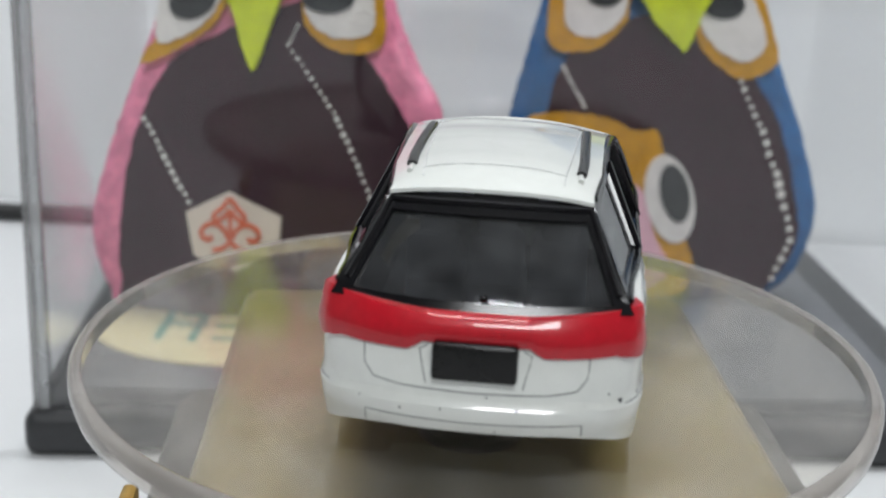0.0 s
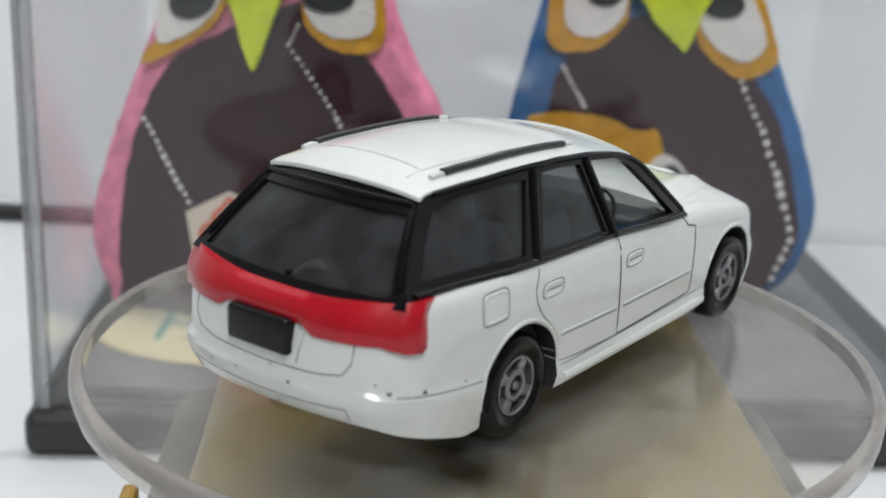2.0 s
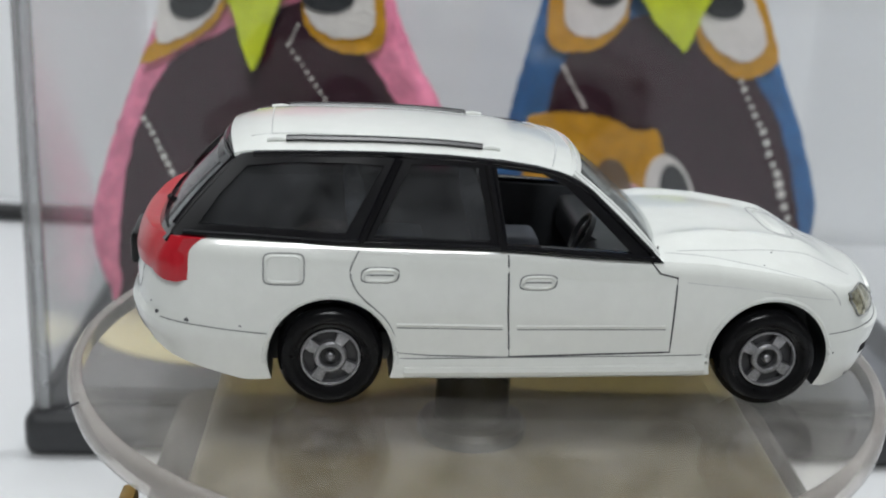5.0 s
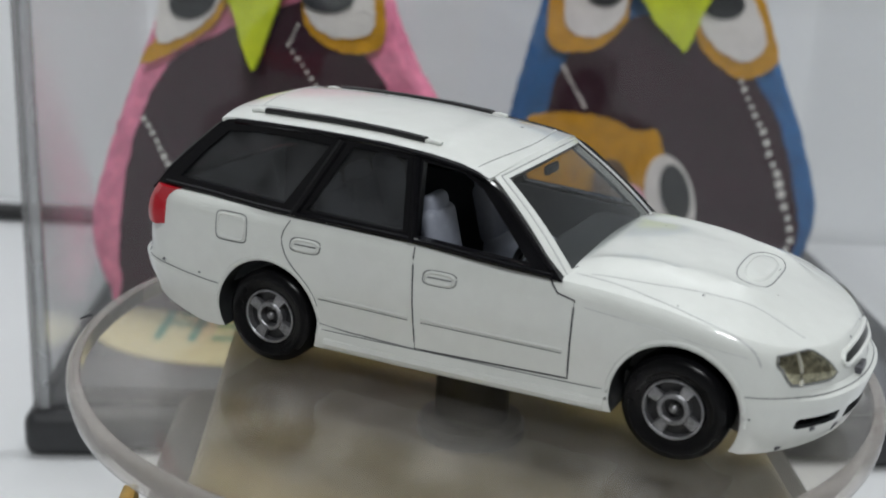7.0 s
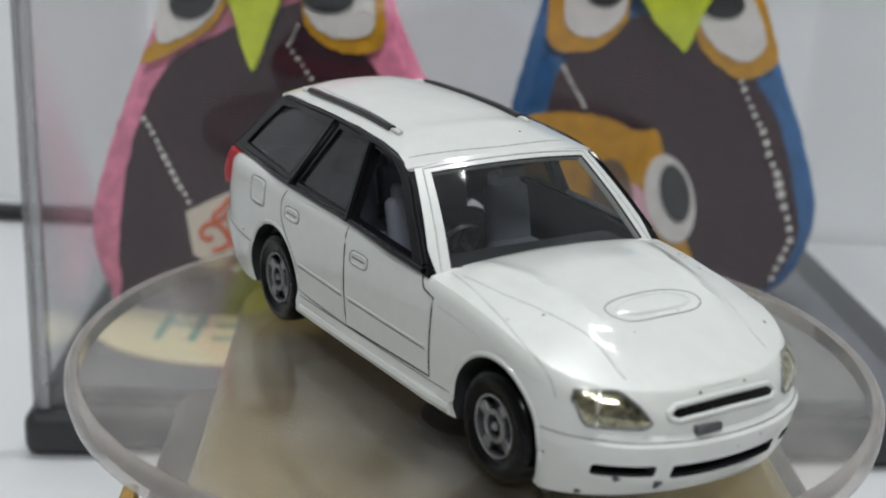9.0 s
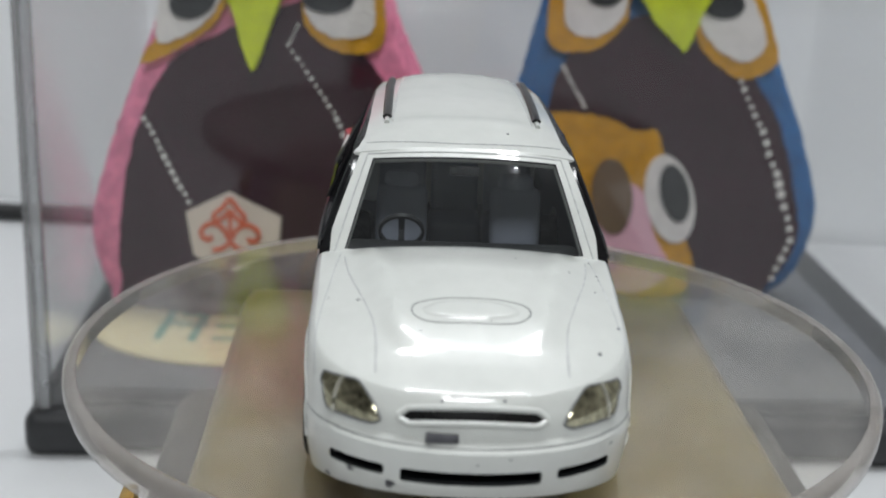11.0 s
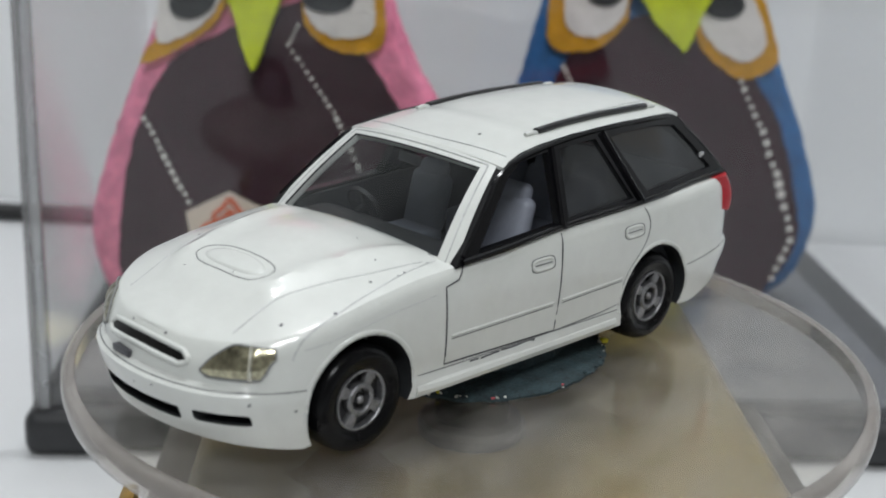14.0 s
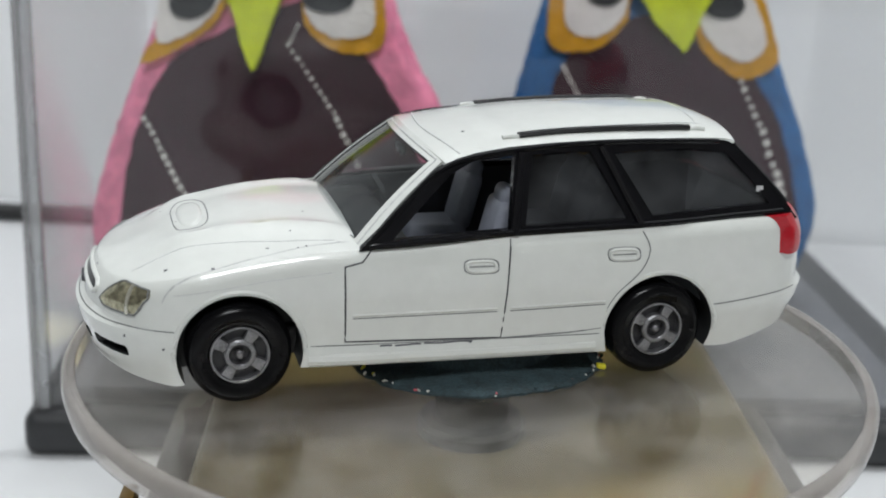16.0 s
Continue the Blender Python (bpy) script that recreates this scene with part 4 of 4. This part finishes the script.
        outer = [r[1].co.copy() for r in rows] + [rows[-1][k].co.copy() for k in (2, 3, 4, 5)] + [r[6].co.copy() for r in rows[::-1]] + [rows[0][k].co.copy() for k in (5, 4, 3, 2, 1)]
        rib = [rows[11][k].co.copy() for k in range(1, 7)]
        add("headlamp", hl, LAMP, label="smoky chrome-backed headlamp", angle=0.9)
        add("lamp_edge", tube(outer, 0.1, 6), GROOVE)
        add("lamp_divider", tube(rib, 0.2, 6), CHROME, label="bright rib in the headlamp")
    # bonnet scoop
    o = [(30.4 + 1.75 * math.copysign(abs(math.sin(a)) ** 0.8, math.sin(a)), 5.0 * math.copysign(abs(math.cos(a)) ** 0.6, math.cos(a)), 30) for a in (2 * math.pi * k / 28 for k in range(28))]
    line("scoop_line", o, (0, 0, -1), 0.1, GROOVE, closed=True, sink=0.6)
    bm = bmesh.new()
    cols = []
    for f in (1.0, 0.9, 0.75, 0.4):
        ring = []
        for k in range(28):
            a = 2 * math.pi * k / 28
            h, nn = on_body((30.4 + 1.3 * f * math.sin(a), 4.3 * f * math.copysign(abs(math.cos(a)) ** 0.75, math.cos(a)), 30), (0, 0, -1))
            ring.append(bm.verts.new(h + Vector((0, 0, (-0.1, 0.13, 0.2, 0.18)[len(cols)]))))
        cols.append(ring)
    for a, b in zip(cols, cols[1:]):
        for k in range(28):
            bm.faces.new((a[k], a[(k + 1) % 28], b[(k + 1) % 28], b[k]))
    bm.faces.new(cols[-1])
    add("bonnet_scoop", bm, WHITE, angle=1.2)
    # nose
    gb = bmesh.new()
    rows = []
    for k in range(17):
        y = -5.8 + 11.6 * k / 16
        e = 1 - 0.75 * smooth(5.1, 5.8, abs(y))
        zc = 5.0 - 0.012 * y * y
        rows.append([on_body((60, y, zc + (j / 2 - 1) * 0.55 * e), (-1, 0, 0))[0] + Vector((0.06, 0, 0)) for j in range(5)])
    V = [[gb.verts.new(q) for q in r] for r in rows]
    W = [[gb.verts.new(q - Vector((0.3, 0, 0))) for q in r] for r in rows]
    for G in (V, W):
        for a, b in zip(G, G[1:]):
            for k in range(4):
                gb.faces.new((a[k], a[k + 1], b[k + 1], b[k]))
    edge = [r[0] for r in rows] + [rows[-1][k] for k in (1, 2, 3)] + [r[4] for r in rows[::-1]] + [rows[0][k] for k in (3, 2, 1, 0)]
    add("grille", gb, PLATE, label="black slot grille")
    add("grille_surround", tube([q + Vector((-0.02, 0, 0)) for q in edge], 0.26, 8), WHITE, label="white raised grille surround")
    add("badge", box(39.4, 41.15, -3.7, -1.1, 2.95, 3.6, 0.1), BARE, label="bare metal badge patch")
    line("bumper_seam", [(60, y, 2.65) for y in np.linspace(-11.5, 11.5, 12)], (-1, 0, 0), 0.08)
    # wheels
    tyre = [(2.75, -2.0), (3.6, -2.2), (4.6, -2.1), (4.98, -1.6), (5.08, -0.8), (5.08, 0.8), (4.98, 1.6), (4.68, 2.15), (4.1, 2.35), (3.6, 2.3), (3.45, 2.15), (3.2, 2.12), (2.95, 2.05), (2.85, 1.9)]
    first = None
    for x, s in HUBS:
        pos = root @ Matrix.Translation((x * MM, s * 11.6 * MM, -0.1 * MM)) @ pose(0, 0, 0, -90 * s, 0, 0)
        w = new("wheel")
        w.parent = car
        w.matrix_local = pos
        tagged(w, "black tyre on a four-spoke silver rim")
        part("tyre", lathe(tyre, 48), TYRE, w, angle=0.9)
        bm = lathe([(0, 1.3), (2.8, 1.3), (2.8, 1.0), (0, 1.0)], 32, False)
        part("rim_back", bm, RIMDARK, w)
        bm = lathe([(2.6, 1.3), (2.6, 2.05), (2.68, 2.15), (2.85, 2.12), (2.85, 1.3)], 40)
        for k in range(4):
            a = math.pi / 4 + k * math.pi / 2 + 0.25
            own = box(1.3, 2.68, -0.46, 0.46, 1.3, 2.0, 0.1, 2)
            for v in own.verts:
                v.co.y *= 1 + 0.28 * (v.co.x - 1.3)
            own.transform(Matrix.Rotation(a, 4, "Z"))
            join(bm, own)
        join(bm, lathe([(0.98, 1.3), (1.02, 2.05), (1.12, 2.16), (1.4, 2.14), (1.55, 2.0), (1.55, 1.3)], 32))
        join(bm, lathe([(0, 1.3), (0.42, 1.3), (0.42, 1.95), (0.25, 2.15), (0, 2.2)], 16, False))
        part("rim", bm, RIM, w, "dull silver four-spoke rim")
    # cabin
    for x, ys in ((3.0, (6.0, -6.0)), (-9.5, (6.0, 0.0, -6.0))):
        for y in ys:
            bm = box(x - 3.2, x + 3.6, y - 2.9, y + 2.9, 3.2, 6.8, 0.8, 3)
            back = box(-1.0, 1.0, y - 2.7, y + 2.7, 0, 6.6, 0.95, 4)
            back.transform(Matrix.Translation((x - 2.6, 0, 6.0)) @ Matrix.Rotation(radians(-14), 4, "Y"))
            join(bm, back)
            head = box(-0.85, 0.85, y - 1.9, y + 1.9, 0, 2.6, 0.8, 4)
            head.transform(Matrix.Translation((x - 4.05, 0, 11.2)) @ Matrix.Rotation(radians(-10), 4, "Y"))
            join(bm, head)
            add("car_seat", bm, SEAT, label="grey moulded seat")
    add("dashboard", box(9.5, 15.2, -11.5, 11.5, 5.5, 9.7, 0.9, 3), CABIN)
    sw = lathe([(2.0, -0.25), (2.3, -0.25), (2.3, 0.25), (2.0, 0.25)], 24)
    join(sw, box(-2.1, 2.1, -0.3, 0.3, -0.15, 0.15))
    join(sw, box(-0.3, 0.3, -0.3, 0.3, -3.5, 0))
    sw.transform(Matrix.Translation((9.0, -6.0, 10.2)) @ Matrix.Rotation(radians(-62), 4, "Y"))
    add("steering_wheel", sw, CABIN)
    add("chassis", box(-22.5, 31.5, -9.5, 9.5, -2.2, 1.0, 0.6), CABIN, label="black base plate")
    add("chassis_pin", lathe([(0, -2.0), (6.0, -2.0), (6.0, -1.55), (0, -1.55)], 24, False), CABIN)
    # worn paint
    rnd = random.Random(11)

    def chip(q, axis, r, name="paint_chip"):
        h, nn = on_body(q, axis)
        a = nn.orthogonal().normalized()
        b = nn.cross(a)
        cb = bmesh.new()
        n = 9
        ring = [h + (a * math.cos(2 * math.pi * k / n) + b * math.sin(2 * math.pi * k / n)) * r * rnd.uniform(0.55, 1.2) for k in range(n)]
        lo = [cb.verts.new(q_ - nn * 0.05) for q_ in ring]
        hi = [cb.verts.new(q_ + nn * 0.025) for q_ in ring]
        cb.faces.new(hi)
        cb.faces.new(lo[::-1])
        for k in range(n):
            cb.faces.new((lo[k], lo[(k + 1) % n], hi[(k + 1) % n], hi[k]))
        add(name, cb, BARE, label="dark chip in the paint")

    for y, z, r in ((6.0, 2.9, 0.14), (2.6, 3.2, 0.12), (-1.1, 4.3, 0.13), (-3.6, 3.5, 0.17), (-11.0, 4.6, 0.12), (-12.0, 3.9, 0.25), (-1.9, 1.2, 0.15), (9.5, 3.4, 0.1)):
        chip((-40, y, z), (1, 0, 0), r)
    for y, z, r in ((-9.6, -0.7, 0.4), (-6.4, -1.3, 0.45), (11.4, 1.7, 0.2), (3.0, 1.9, 0.12), (-2.5, 5.9, 0.14), (2.4, 6.0, 0.16), (0.4, 1.4, 0.1)):
        chip((60, y, z), (-1, 0, 0), r)
    for x, y, r in ((27.5, -9.6, 0.17), (33.5, 10.6, 0.2), (24.0, 11.3, 0.14), (21.5, 9.2, 0.1), (30.5, 0.8, 0.1), (19.5, 4.5, 0.09), (17.2, 11.6, 0.13), (20.4, 11.9, 0.16), (21.2, 11.95, 0.11), (29.3, 12.7, 0.2), (31.8, 1.6, 0.08), (33.0, -4.2, 0.08), (26.0, -12.2, 0.1)):
        chip((x, y, 30), (0, 0, -1), r)
    for x, z, r in ((-24.5, 3.2, 0.18), (-29.5, 3.6, 0.3), (-20.5, -1.0, 0.12), (36.0, -2.4, 0.3), (33.6, 0.5, 0.12)):
        chip((x, -30, z), (0, 1, 0), r)
    for x, z, r in ((4.4, 0.22, 0.35), (34.0, 0.8, 0.14), (16.9, 5.2, 0.14)):
        chip((x, 30, z), (0, -1, 0), r)
    for a, b in ((13.4, 12.2), (11.9, 9.3), (9.0, 4.2)):
        line("sill_scuff", [(x, 30, 0.1 + rnd.uniform(-0.06, 0.06)) for x in np.linspace(a, b, 7)], (0, -1, 0), 0.12, BARE, sink=0.5)
    add("paint_chip", box(-27.9, -27.1, side_y(-27.5, 13.9) - 0.1, side_y(-27.5, 13.9) + 0.06, 13.6, 14.2, 0.05), mat("bare_pale_metal", (0.5, 0.5, 0.5), 0.35, 0.5), label="pale scratch in the black paint")
    q = roof_point(3.0, 0.42)
    add("paint_chip", box(q.x - 0.18, q.x + 0.18, q.y - 0.12, q.y + 0.12, q.z - 0.05, q.z + 0.04, 0.03), BARE)
    # flaked film inside the rear window, its wiper pivot, and the mirror
    fl = bmesh.new()
    pts = [(0.60, 0.80), (0.72, 0.78), (0.79, 0.62), (0.80, 0.42), (0.74, 0.36), (0.72, 0.5), (0.66, 0.62), (0.58, 0.70)]
    lo = [fl.verts.new(tailgate(s_ + rnd.uniform(-0.02, 0.02), t_, -0.75)) for s_, t_ in pts]
    hi = [fl.verts.new(v.co + Vector((-0.06, 0, 0.05))) for v in lo]
    fl.faces.new(hi)
    fl.faces.new(lo[::-1])
    for k in range(len(pts)):
        fl.faces.new((lo[k], lo[(k + 1) % len(pts)], hi[(k + 1) % len(pts)], hi[k]))
    add("flaked_film", fl, CARD, label="beige flaked patch behind the glass")
    q = tailgate(-0.02, 0.13, 0.0)
    nub = bmesh.new()
    bmesh.ops.create_icosphere(nub, subdivisions=2, radius=0.38)
    nub.transform(Matrix.Translation(q))
    add("wiper_pivot", nub, BLACK)
    q = windscreen(0.0, 0.86, -1.4)
    add("rear_view_mirror", box(q.x - 0.3, q.x + 0.3, -1.5, 1.5, q.z - 0.5, q.z + 0.5, 0.25, 2), CABIN)
    return car


setting()
display_case()
pink_bird()
blue_bird()
cable()
DISC, PAD = turntable()
CAR = toy_car()


def motions():
    rows = [(t, pose(0, 0, 0, 0, 0, a)) for t, a in TURN]
    for ob in (PAD, CAR):
        walk(ob, rows)
    # the disc sits a little off its spindle
    off = []
    for t, a in TURN:
        h = radians(a - 26)
        off.append((t, pose(0.00038 * math.cos(h) - 0.00019, 0.00038 * math.sin(h) - 0.00033, 0, 0, 0, a)))
    walk(DISC, off)


motions()
